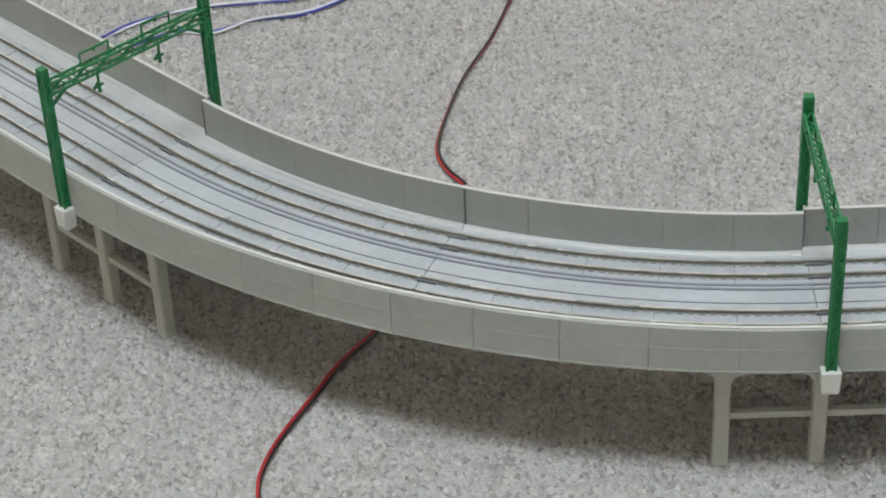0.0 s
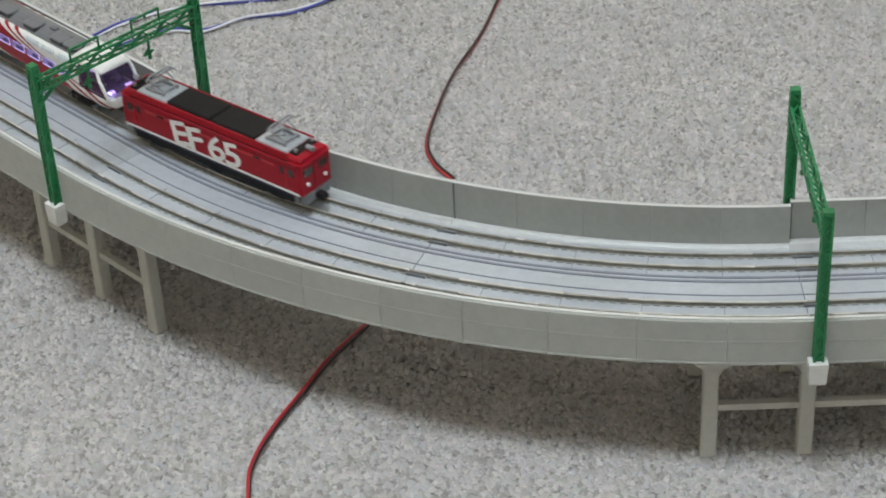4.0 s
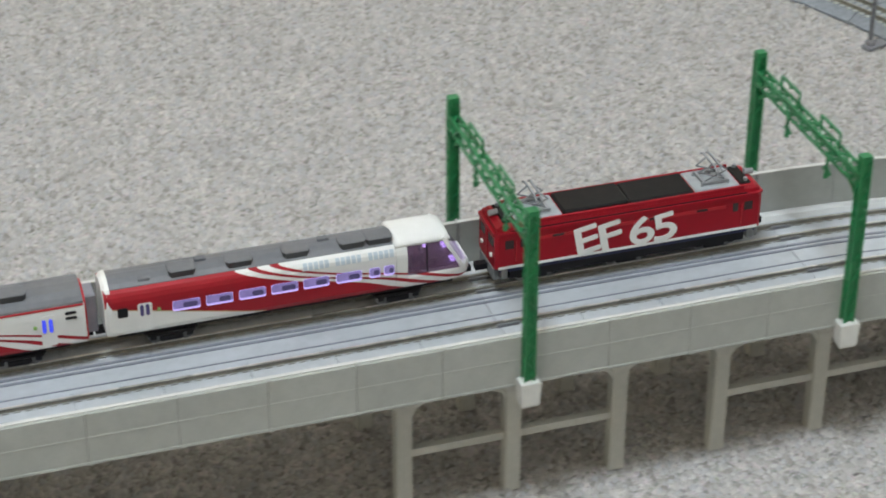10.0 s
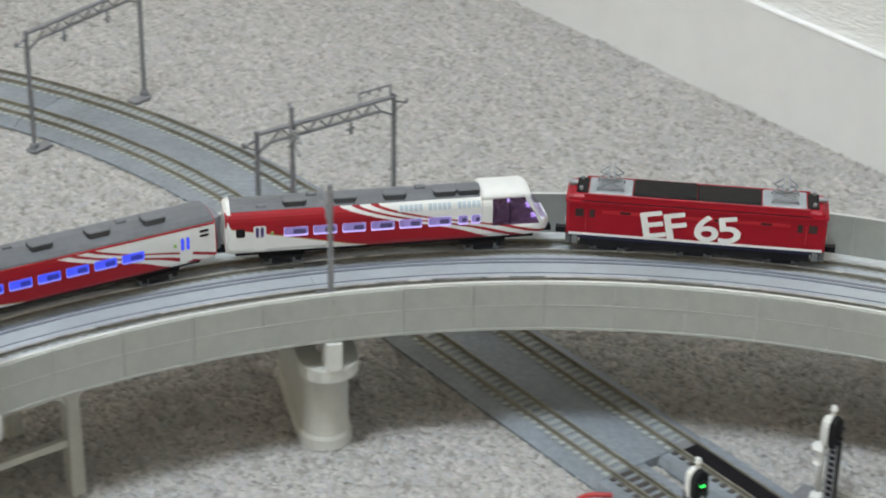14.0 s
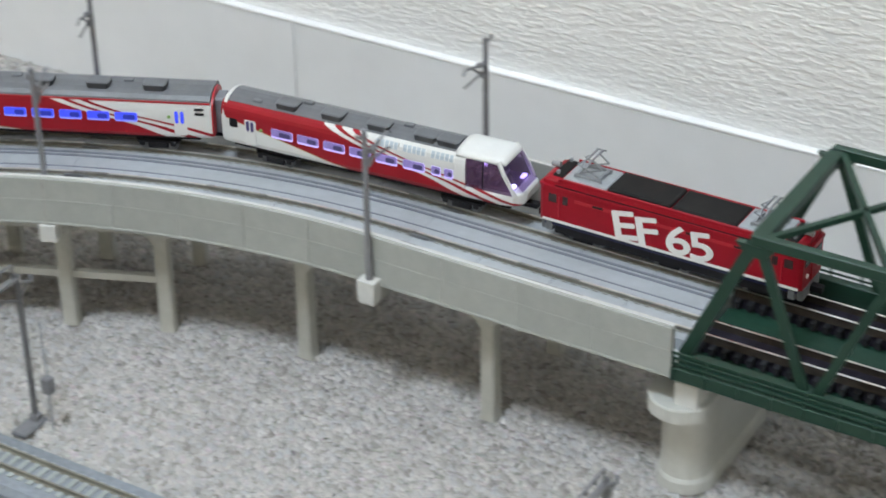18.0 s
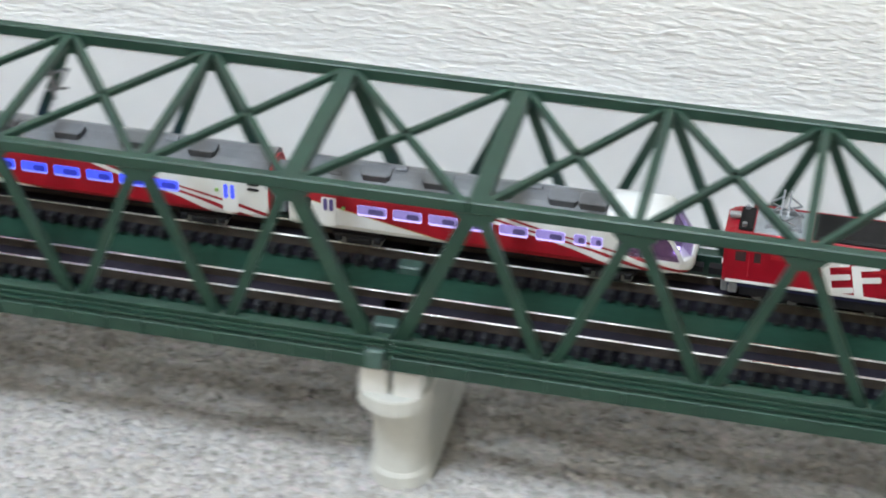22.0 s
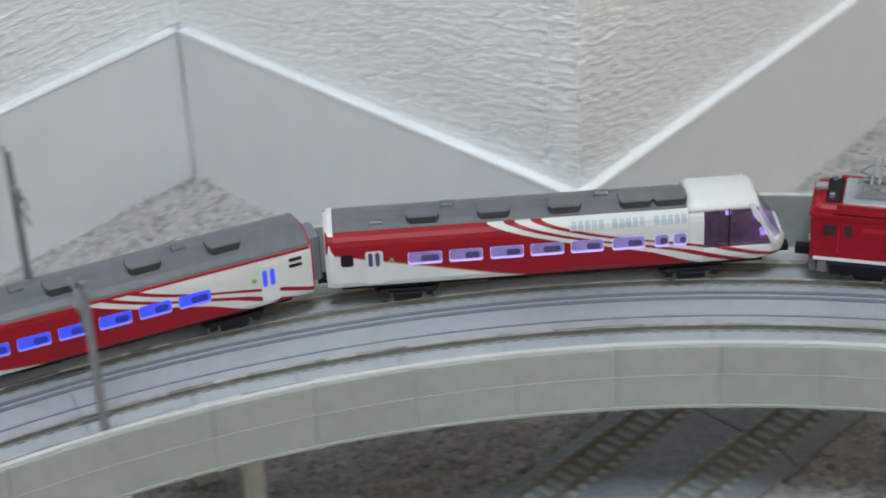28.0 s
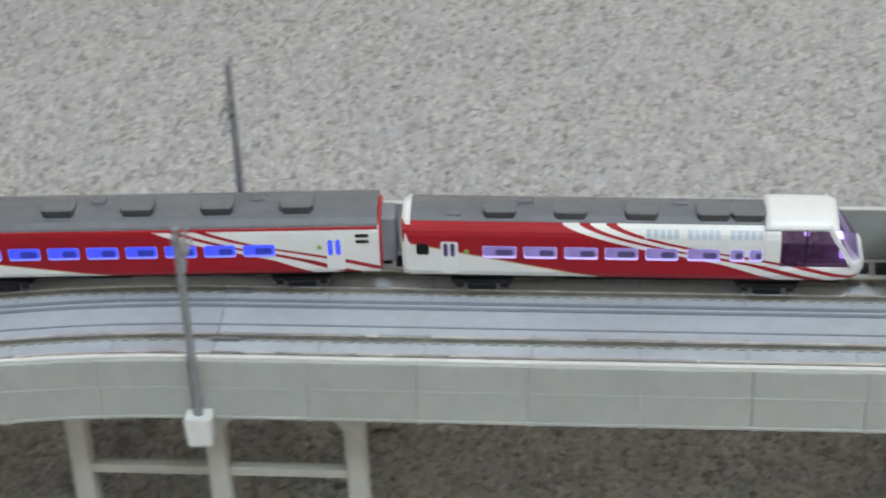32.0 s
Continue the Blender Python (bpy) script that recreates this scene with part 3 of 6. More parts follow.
def panel_mesh(s0, s1, side):
    key = (bend((s0 + s1) / 2), side)
    if key not in PANELS:
        tight = 0.003 if key[0] < 0 and side < 0 else 0.0
        o, i = side * (WALL_OUT - tight), side * (WALL_IN - tight)
        u = side * 0.00011
        zl, zt = WALL_LOW, WALL_TOP
        prof = [(i, zl), (o, zl), (o + 1.6 * u, zl + 0.0003), (o + 1.6 * u, zl + 0.0010), (o, zl + 0.0012), (o, 0.0664), (o + u, 0.0666), (o + u, 0.0669), (o, 0.0671),
                (o, zt - 0.0003), (o - u, zt), (i + u, zt), (i, zt - 0.0003)]
        bm = bmesh.new()
        g = 0.00010
        sweep(bm, prof, s0 + g, s1 - g, 3 if key[0] else 1)
        for z in (zl - 0.0002, zt - 0.0004):
            box(bm, -0.0006, 0.0006, -0.0018, 0.0004, z, z + 0.0008, m=frame_at(s0 + 0.0007, side * (WALL_OUT - tight - 0.0001)) @ (Matrix.Identity(4) if side < 0 else Matrix.Rotation(math.pi, 4, "Z")))
        PANELS[key] = local_mesh("wall_panel", bm, M_WALL, (s0 + s1) / 2)
    return PANELS[key]


JSLOT = mesh_of("joint_slot", boxes((-0.00026, 0.00026, -0.0002, 0.0002, 0.0580, 0.0762)), M_JOIN)
JOINT = mesh_of("slab_joint", boxes((-0.00015, 0.00015, -0.0088, 0.0088, -0.0002, 0.0002)), M_GROOVE)


def viaduct(s0, s1, panels, label):
    sec = thing("viaduct_section", label, "viaduct", "viaduct sections", at=frame_at((s0 + s1) / 2))
    inv = frame_at((s0 + s1) / 2).inverted()
    sm = (s0 + s1) / 2
    n = 2 * panels if bend(sm) else 2
    e0, e1 = s0 + 0.00015, s1 - 0.00015
    hz = 0.0617
    # the inner wall stands closer on left-hand bends
    tight = 0.003 if bend(sm) < 0 else 0.0
    deck = [(-0.0386 + tight, 0.0556), (0.0386, 0.0556), (0.0386, 0.0572), (0.0262, 0.0572), (0.0258, hz), (-0.0258, hz), (-0.0262, 0.0572), (-0.0386 + tight, 0.0572)]

    def add(name, bm, m, label=""):
        bmesh.ops.transform(bm, matrix=inv, verts=bm.verts)
        return part(name, bm, m, sec, label)

    bm = bmesh.new()
    add("deck", sweep(bm, deck, e0, e1, n), M_DECK, "pale grey slab deck")
    bm = bmesh.new()
    add("girder", sweep(bm, [(-0.030, 0.0505), (0.030, 0.0505), (0.031, 0.0555), (-0.031, 0.0555)], e0, e1, n), M_WALL)
    for lo, hi, up in ((-0.0078, -0.0066, 0.0004), (-0.0050, -0.0038, 0.0004), (0.0046, 0.0051, 0.0003)):
        bm = bmesh.new()
        add("cable_trough", sweep(bm, [(lo, hz - 0.0002), (hi, hz - 0.0002), (hi, hz + up), (lo, hz + up)], e0, e1, n), M_GROOVE, "dark grey strip along the deck")
    for side in (1, -1):
        k = 0.0386 - (tight if side < 0 else 0.0)
        bm = bmesh.new()
        add("kerb", sweep(bm, [(side * 0.0270, 0.0570), (side * k, 0.0570), (side * k, 0.0584), (side * (k - 0.0016), 0.0584), (side * (k - 0.0026), 0.0577), (side * 0.0270, 0.0577)], e0, e1, n), M_CURB, "pale kerb")
        # strip on the wall top, its pale colour stands in for lamplight
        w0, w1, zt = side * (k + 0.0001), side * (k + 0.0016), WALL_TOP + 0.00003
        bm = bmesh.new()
        add("coping", sweep(bm, [(w0, zt), (w1, zt), (w1, zt + 0.00045), (w0, zt + 0.00045)], e0, e1, n), M_COPE, "coping along the wall, painted paler for its lamp-lit top")
        part("joint_slot", JSLOT, M_JOIN, sec, "dark gap between two wall sections", at=inv @ frame_at(s0 + 0.0006, side * (k - 0.0001)))
    for lat in (0.0165, -0.0165):
        for k in range(1, panels):
            part("slab_joint", JOINT, M_GROOVE, sec, at=inv @ frame_at(s0 + (s1 - s0) * k / panels, lat, hz))
    for side in (1, -1):
        for k in range(panels):
            a, b = s0 + (s1 - s0) * k / panels, s0 + (s1 - s0) * (k + 1) / panels
            me = panel_mesh(a, b, side)
            part("wall_panel", me, M_WALL, sec, at=inv @ frame_at((a + b) / 2))
    for lat in (0.021, 0.012, -0.012, -0.021):
        bm = bmesh.new()
        prof = [(lat - 0.0005, hz + 0.0004), (lat + 0.0005, hz + 0.0004), (lat + 0.0002, hz + 0.0009), (lat + 0.0002, RAIL_TOP - 0.0008), (lat + 0.0003, RAIL_TOP - 0.0005),
                (lat - 0.0003, RAIL_TOP - 0.0005), (lat - 0.0002, RAIL_TOP - 0.0008), (lat - 0.0002, hz + 0.0009)]
        rail = add("rail", sweep(bm, prof, e0, e1, n), M_WEB, "dark rail web")
        bm = sweep(bmesh.new(), [(lat - 0.00034, RAIL_TOP - 0.00048), (lat + 0.00034, RAIL_TOP - 0.00048), (lat + 0.00034, RAIL_TOP), (lat - 0.00034, RAIL_TOP)], e0, e1, n)
        bmesh.ops.transform(bm, matrix=inv, verts=bm.verts)
        part("rail_head", bm, M_RAIL, rail, "bright nickel rail head")
        bm = bmesh.new()
        box(bm, -0.0042, 0.0042, -0.0012, 0.0012, hz - 0.0003, hz + 0.0012)
        box(bm, 0.004, 0.0075, -0.0005, 0.0015, hz - 0.0003, hz + 0.0008)
        bmesh.ops.transform(bm, matrix=frame_at(s0 + 0.003, lat), verts=bm.verts)
        add("rail_joiner", bm, M_JOIN, "dark grey rail joiner")
    vs, fs = [], []
    unit = [(-1, -1, 0), (1, -1, 0), (1, 1, 0), (-1, 1, 0), (-1, -1, 1), (1, -1, 1), (1, 1, 1), (-1, 1, 1)]
    faces = [(4, 5, 6, 7), (0, 1, 5, 4), (1, 2, 6, 5), (2, 3, 7, 6), (3, 0, 4, 7)]
    for lat in (0.021, 0.012, -0.012, -0.021):
        k = int((s1 - s0) / 0.0042)
        for i in range(k):
            m = inv @ frame_at(s0 + (i + 0.5) * (s1 - s0) / k, lat)
            b0 = len(vs)
            vs += [m @ Vector((x * 0.00125, y * 0.00095, hz - 0.0002 + z * 0.0007)) for x, y, z in unit]
            fs += [tuple(b0 + q for q in f) for f in faces]
    me = bpy.data.meshes.new("rail_fastener")
    me.from_pydata(vs, [], fs)
    me.materials.append(M_TIE)
    ob = new("rail_fastener", me)
    ob.parent = sec
    ob["kind"] = "stuff"
    return sec


def viaducts():
    lab = "light grey curved viaduct section carrying two tracks"
    st = "light grey straight viaduct section carrying two tracks"
    for s in (S_A - 0.496, S_A - 0.248, S_B):
        viaduct(s, s + 0.248, 8, st)
    for s in (S_A, S_J):
        viaduct(s, s + CURVE, 5, lab)
    viaduct(S_C, S_E, 4, st)
    for a in (S_E, S_K):
        viaduct(a, a + CURVE, 5, lab)
        viaduct(a + CURVE, a + 3 * CURVE, 10, lab)
        viaduct(a + 3 * CURVE, a + 4 * CURVE, 5, lab)
    viaduct(S_H, S_V, 4, st)
    viaduct(S_W, S_K, 4, st)
    viaduct(S_N, S_N + 0.248, 8, st)
    viaduct(S_N + 0.248, S_N + 0.496, 8, st)


viaducts()


# ---- trestles, piers ----
def trestle(s, middle=True):
    """A moulded rigid frame: rows of columns on both sides, tied by beams."""
    tr = thing("trestle", "light grey plastic frame support under the viaduct", "viaduct support", "viaduct supports", at=frame_at(s))
    w = 0.0385 if s <= S_B else 0.0415
    stops = (-w, 0.0, w) if middle else (-0.0425, 0.0425)
    top = 0.0505
    for y in (0.0264, -0.0264):
        for k in stops:
            bm = bmesh.new()
            loft(bm, [[(x * w, q * d, z) for x, q in ((-1, -0.8), (-0.8, -1), (0.8, -1), (1, -0.8), (1, 0.8), (0.8, 1), (-0.8, 1), (-1, 0.8))] for z, w, d in ((0, 0.0034, 0.0033), (0.003, 0.0031, 0.0030), (top - 0.010, 0.0031, 0.0030), (top - 0.0060, 0.0034, 0.0032), (top - 0.0038, 0.0050, 0.0040), (top - 0.0030, 0.0064, 0.0046), (top, 0.0066, 0.0046))])
            part("column", bm, M_LEG, tr, at=pose(k, y, 0))
        for a, b in zip(stops, stops[1:]):
            part("top_beam", boxes((a + 0.004, b - 0.004, y - 0.003, y + 0.003, top - 0.0040, top)), M_LEG, tr)
            for e, d in ((a, 1), (b, -1)):
                bm = bmesh.new()
                loft(bm, [[(e + d * 0.0030, q, top - 0.0090), (e + d * 0.0030, q, top - 0.0039), (e + d * 0.0085, q, top - 0.0039), (e + d * 0.0050, q, top - 0.0058)] for q in (y - 0.0026, y + 0.0026)])
                part("haunch", bm, M_LEG, tr)
            if middle:
                part("tie_beam", boxes((a + 0.0029, b - 0.0029, y - 0.0015, y + 0.0015, 0.0228, 0.0258)), M_LEG, tr)
    for k in stops:
        part("cross_beam", boxes((k - 0.0028, k + 0.0028, -0.0236, 0.0236, top - 0.0058, top)), M_LEG, tr)


def oval(a, r, n=24):
    """A long round: straight sides of half length a, ends of radius r."""
    return [(r * math.cos(t), (a if math.sin(t) > 0 else -a) + r * math.sin(t)) for t in (2 * math.pi * (i + 0.5) / n for i in range(n))]


def pier(s, seats=(0.0,)):
    """seats: where along the line the bearing blocks stand."""
    pr = thing("round_pier", "cream plastic oval bridge pier with a flared cap", "bridge pier", "bridge piers", at=frame_at(s))
    a = 0.0300

    def shell(levels, a=0.0245):
        bm = bmesh.new()
        return loft(bm, [[(x, y, z) for x, y in oval(a, r)] for z, r in levels])

    part("base", shell([(0, 0.0112), (0.0046, 0.0110), (0.0060, 0.0102)], 0.0230), M_PIER, pr, smooth=False)
    part("shaft", shell([(0.0060, 0.0100), (0.012, 0.0097), (0.032, 0.0097), (0.0362, 0.0104)], 0.0230), M_PIER, pr)
    part("cap", shell([(0.0362, 0.0114), (0.0372, 0.0126), (0.0424, 0.0126), (0.0430, 0.0122)], a), M_PIER, pr)
    for y in (0.0385, 0.022, -0.022, -0.0385) if seats == (0.0,) else (0.034, 0.022, -0.022, -0.034):
        wide = 0.0034 if seats == (0.0,) else 0.0046
        for x in seats:
            part("bearing_block", boxes((x - wide, x + wide, y - 0.0044, y + 0.0044, 0.0426, (0.0554 if abs(y) > 0.03 else 0.0504) if seats == (0.0,) else 0.0532 if abs(y) < 0.03 else 0.0525), bevel=0.0004), M_BOX, pr)


for s_ in (S_A, S_B, S_C, S_E, S_G, S_K, S_L, S_N, S_N + 0.248):
    trestle(s_)
trestle(S_H, False)
for s_ in (S_F, S_M):
    pier(s_)
for s_, seats_ in ((S_V, (0.0050,)), (S_MID, (-0.0056, 0.0056)), (S_W, (-0.0050,))):
    pier(s_, seats_)


# ---- masts and gantries ----
def socket(parent, inv, s, side):
    m = inv @ frame_at(s, side * 0.0438)
    bm = bmesh.new()
    loft(bm, [[(x * w, y * d, z) for x, y in ((-1, -1), (1, -1), (1, 1), (-1, 1))] for z, w, d in ((0.0488, 0.0030, 0.0022), (0.0500, 0.0034, 0.0028), (0.0588, 0.0038, 0.0030), (0.0592, 0.0036, 0.0028))])
    part("socket_box", bm, M_BOX, parent, "pale plastic socket box", at=m)


def lattice(bm, a, b, w, d, bays, t, upright):
    """An open four-cornered lattice with zigzag bars between a and b."""
    a, b = Vector(a), Vector(b)
    ax = (b - a).normalized()
    if upright:
        u, v = Vector((1, 0, 0)), Vector((0, 1, 0))
    else:
        u, v = ax.cross(Vector((0, 0, 1))).normalized(), Vector((0, 0, 1))
    cs = [(-1, -1), (1, -1), (1, 1), (-1, 1)]

    def at(f, c):
        return a + (b - a) * f + u * c[0] * w / 2 + v * c[1] * d / 2

    for c in cs:
        bar(bm, at(0, c), at(1, c), t)
    for i in range(4):
        c0, c1 = cs[i], cs[(i + 1) % 4]
        for k in range(bays):
            p, q = (c0, c1) if k % 2 == 0 else (c1, c0)
            bar(bm, at(k / bays, p), at((k + 1) / bays, q), t * 0.75)
    return bm


def green_gantry(s):
    g = thing("catenary_gantry", "bright green lattice catenary gantry over both viaduct tracks", "catenary gantry", "green gantries", at=frame_at(s))
    inv = frame_at(s).inverted()
    w = 0.0432
    for side in (1, -1):
        bm = bmesh.new()
        lattice(bm, (0, side * w, 0.0590), (0, side * w, 0.1262), 0.0034, 0.0030, 16, 0.00080, True)
        box(bm, -0.0013, 0.0013, side * w - 0.0010, side * w + 0.0010, 0.059, 0.1262)
        box(bm, -0.0020, 0.0020, side * w - 0.0018, side * w + 0.0018, 0.1262, 0.1282)
        box(bm, -0.0020, 0.0020, side * w - 0.0018, side * w + 0.0018, 0.1085, 0.1105)
        part("post", bm, M_GREEN, g)
        bm = bmesh.new()
        bar(bm, (0, side * (w - 0.001), 0.1085), (0, side * (w - 0.010), 0.1145), 0.0011, 0.0014)
        part("knee_brace", bm, M_GREEN, g)
        socket(g, inv, s, side)
    bm = bmesh.new()
    lattice(bm, (0, -w, 0.1180), (0, w, 0.1180), 0.0034, 0.0052, 14, 0.0009, False)
    part("beam", bm, M_GREEN, g)
    for y in (0.0165, -0.0165):
        bm = bmesh.new()
        for e in (-0.0075, 0.0075):
            bar(bm, (0, y + e, 0.1205), (0, y + e, 0.1268), 0.0007)
        bar(bm, (0, y - 0.0075, 0.1268), (0, y + 0.0075, 0.1268), 0.0009)
        bar(bm, (0, y, 0.1268), (0, y, 0.1252), 0.0009)
        part("railing", bm, M_GREEN, g)
        bm = bmesh.new()
        bar(bm, (0, y, 0.1155), (0, y, 0.1065), 0.0009)
        bar(bm, (0, y - 0.0030, 0.1075), (0, y + 0.0022, 0.1082), 0.0009)
        bar(bm, (0, y, 0.1100), (0, y - 0.0028, 0.1078), 0.0007)
        cyl(bm, (0, y, 0.1068), (0, y, 0.1048), 0.0009, n=6)
        part("hanger", bm, M_GREEN, g)


def grey_masts(s, in_joint=False, on_pier=False):
    """A single pole on each side with a registration arm over its track, in a socket outside the wall or in the joint between two curved sections."""
    for side in (1, -1):
        g = thing("catenary_mast", "thin grey catenary mast with bracket arm on the viaduct", "catenary mast", "grey masts", at=frame_at(s))
        y = side * (-0.0374 if in_joint else -0.0436)
        bm = bmesh.new()
        loft(bm, [[(0.00125 * k * math.cos(t), y + 0.00125 * k * math.sin(t), z) for t in (math.pi / 4 * i for i in range(8))] for z, k in ((0.0578 if in_joint else 0.0590, 1.15), (0.0615, 1.05), (0.112, 0.9), (0.1225, 0.85))])
        part("pole", bm, M_MAST, g)
        i = -1 if y > 0 else 1
        bm = bmesh.new()
        bar(bm, (0, y, 0.1115), (0, y + i * 0.0150, 0.1150), 0.0008)
        bar(bm, (0, y, 0.1050), (0, y + i * 0.0105, 0.1138), 0.0007)
        bar(bm, (0, y + i * 0.0150, 0.1150), (0, y + i * 0.0175, 0.1135), 0.0007)
        bar(bm, (0.0, y + i * 0.004, 0.1085), (0.0, y + i * 0.0165, 0.1078), 0.0007)
        part("bracket_arm", bm, M_MAST, g)
        bm = bmesh.new()
        cyl(bm, (0, y + i * 0.0030, 0.1123), (0, y + i * 0.0058, 0.1129), 0.0012, n=8)
        cyl(bm, (0, y + i * 0.0020, 0.1068), (0, y + i * 0.0042, 0.1088), 0.0011, n=8)
        part("insulator", bm, M_MAST, g)
        bm = bmesh.new()
        bar(bm, (0, y - i * 0.0005, 0.1205), (0, y - i * 0.0048, 0.1205), 0.0008)
        bar(bm, (0, y - i * 0.0045, 0.1205), (0, y - i * 0.0045, 0.1225), 0.0008)
        part("feeder_arm", bm, M_MAST, g)
        if not in_joint:
            socket(g, frame_at(s).inverted(), s, -side)
            continue
        o = 1 if y > 0 else -1
        part("joint_strip", boxes((-0.00042, 0.00042, min(o * 0.0386, o * 0.04152), max(o * 0.0386, o * 0.04152), 0.0557, 0.0763)), M_TIE, g, "grey gap in the wall below the mast")
        if not on_pier:
            part("socket_box", boxes((-0.0034, 0.0034, min(o * 0.0362, o * 0.0424), max(o * 0.0362, o * 0.0424), 0.0478, 0.0555), bevel=0.0004), M_BOX, g, "pale plastic socket box")


for s_ in (S_A, S_B, S_C, S_E):
    green_gantry(s_)
for s_ in (S_F, S_G, S_H, S_K, S_L, S_M, S_N):
    grey_masts(s_, s_ in (S_F, S_G, S_L, S_M), s_ in (S_F, S_M))


# ---- truss bridges ----
BAY = 0.0496


def truss_bridge(s0, first):
    br = thing("truss_bridge", "dark green truss bridge carrying two tracks on cream piers", "bridge", "truss bridges", at=frame_at(s0, 0, 0))
    g = 0.0004
    ln = 5 * BAY
    fl = ln + (0.0058 if first else 0.0)
    hw, top = 0.0352, 0.1190
    def node(k):
        """Where the upper joints stand along the bridge."""
        return (k + 0.5) * BAY + (0.0018 if k == 0 else 0.0003 if k < 4 else -0.0010) + (0.006 if k == 5 else 0.0)

    for lat in (0.0165, -0.0165):
        part("floor_plate", boxes((g, fl - g, lat - 0.0085, lat + 0.0085, 0.0532, 0.0555)), M_BRDECK, br, "green bridge floor")
    for k in range(11):
        x = min(max(k * BAY / 2, 0.0016), ln - 0.0016)
        part("floor_beam", boxes((x - 0.0012, x + 0.0012, -hw + 0.0017, hw - 0.0017, 0.0500, 0.0531)), M_BRDECK, br)
    part("centre_plate", boxes((g, fl - g, -0.0058, 0.0058, 0.0556, 0.0590), bevel=0.0004), M_BRDECK, br)
    for side in (1, -1):
        y = side * hw
        part("bottom_chord", boxes((g, fl - g, y - 0.0016, y + 0.0016, 0.0550, 0.0638), bevel=0.0003), M_BRIDGE, br)
        part("top_chord", boxes((node(0) - 0.0022, (node(4) + 0.0022) if not first else node(5) + 0.0004, y - 0.0017, y + 0.0017, top - 0.0042, top), bevel=0.0004), M_BRIDGE, br)
        for k in range(5):
            b0, b1, t = k * BAY, (k + 1) * BAY, node(k)
            end0, end1 = k == 0, k == 4
            for a, w in ((b0, 0.0048 if end0 else 0.0034), (b1, 0.0048 if end1 else 0.0034)):
                bm = bmesh.new()
                off = 0.0025 if a == b0 else -0.0025
                bar(bm, (a + off, y, 0.0632), (t - off * 0.35, y, top - 0.0035), 0.0022, w)
                part("end_post" if (end0 and a == b0) or (end1 and a == b1) else "diagonal", bm, M_BRIDGE, br)
            bm = bmesh.new()
            loft(bm, [[(t - 0.0075, yy, top - 0.004), (t + 0.0075, yy, top - 0.004), (t + 0.0032, yy, top - 0.0085), (t - 0.0032, yy, top - 0.0085)] for yy in (y - 0.0013, y + 0.0013)])
            part("gusset_plate", bm, M_BRIDGE, br)
        # footway with a low railing outside the truss
        yo = side * (hw + 0.0062)
        part("footway", boxes((g, fl - g, min(side * (hw + 0.0017), yo), max(side * (hw + 0.0017), yo), 0.0585, 0.0600)), M_BRDECK, br)
        for z in (0.0624, 0.0646, 0.0668):
            part("railing_bar", bar(bmesh.new(), (g, yo, z), (fl - g, yo, z), 0.0007, 0.0006), M_BRIDGE, br)
        for i in range(21):
            x = 0.001 + (ln - 0.002) * i / 20
            part("railing_post", RPOST, M_BRIDGE, br, at=pose(x, yo, 0))
        part("edge_girder", boxes((g, fl - g, yo - 0.0007, yo + 0.0007, 0.0556, 0.0607), bevel=0.0002), M_BRIDGE, br)
        for i in range(21):
            x = 0.001 + (ln - 0.002) * i / 20
            part("girder_rib", GRIB, M_BRIDGE, br, at=pose(x, yo + side * 0.0007, 0))
    n = 5 if not first else 6
    for k in range(n):
        t = node(k)
        if k < 5:
            w = 0.0030 if k in (0, 4) else 0.0015
            part("strut", boxes((t - w, t + w, -hw + 0.0017, hw - 0.0017, top - 0.0046 if k in (0, 4) else top - 0.0036, top - 0.0006), bevel=0.0003), M_BRIDGE, br)
        if k < n - 1:
            for sg in (1, -1):
                bm = bmesh.new()
                bar(bm, (t + 0.002, sg * (hw - 0.001), top - 0.0022), (node(k + 1) - 0.002, -sg * (hw - 0.001), top - 0.0022), 0.0022, 0.0022)
                part("lateral_brace", bm, M_BRIDGE, br)
    if first:
        t = node(2)
        for y in (0.0165, -0.0165):
            bm = bmesh.new()
            bar(bm, (t, y, top - 0.004), (t, y, top - 0.0165), 0.0010)
            bar(bm, (t - 0.002, y, top - 0.0075), (t + 0.0055, y + 0.002, top - 0.0050), 0.0007)
            bar(bm, (t - 0.003, y, top - 0.0135), (t + 0.0045, y + 0.002, top - 0.0125), 0.0007)
            bar(bm, (t + 0.0055, y + 0.002, top - 0.0050), (t + 0.0015, y, top - 0.0125), 0.0007)
            cyl(bm, (t, y, top - 0.009), (t, y, top - 0.0125), 0.0012, n=8)
            part("catenary_hanger", bm, M_MAST, br, "grey catenary hanger")
    for lat in (0.0165, -0.0165):
        part("ballast_strip", boxes((g, fl - g, lat - 0.0042, lat + 0.0042, 0.0556, 0.0609)), M_BRPANEL, br, "dark purple panel between the rails")
        for e in (0.0045, -0.0045):
            y = lat + e
            bm = bmesh.new()
            prof = [(-0.0004, 0.0604), (0.0004, 0.0604), (0.0002, 0.0616), (0.00030, 0.0636), (-0.00030, 0.0636), (-0.0002, 0.0616)]
            loft(bm, [[(x, y + a, z) for a, z in prof] for x in (0.0001, fl - 0.0001)])
            rail = part("rail", bm, M_RAILSIDE, br)
            part("rail_head", boxes((0.0001, fl - 0.0001, y - 0.00036, y + 0.00036, 0.06362, RAIL_TOP), bevel=0.0001), M_BRRAIL, rail, "bright worn rail head")
        for i in range(50):
            x = (i + 0.5) * ln / 50
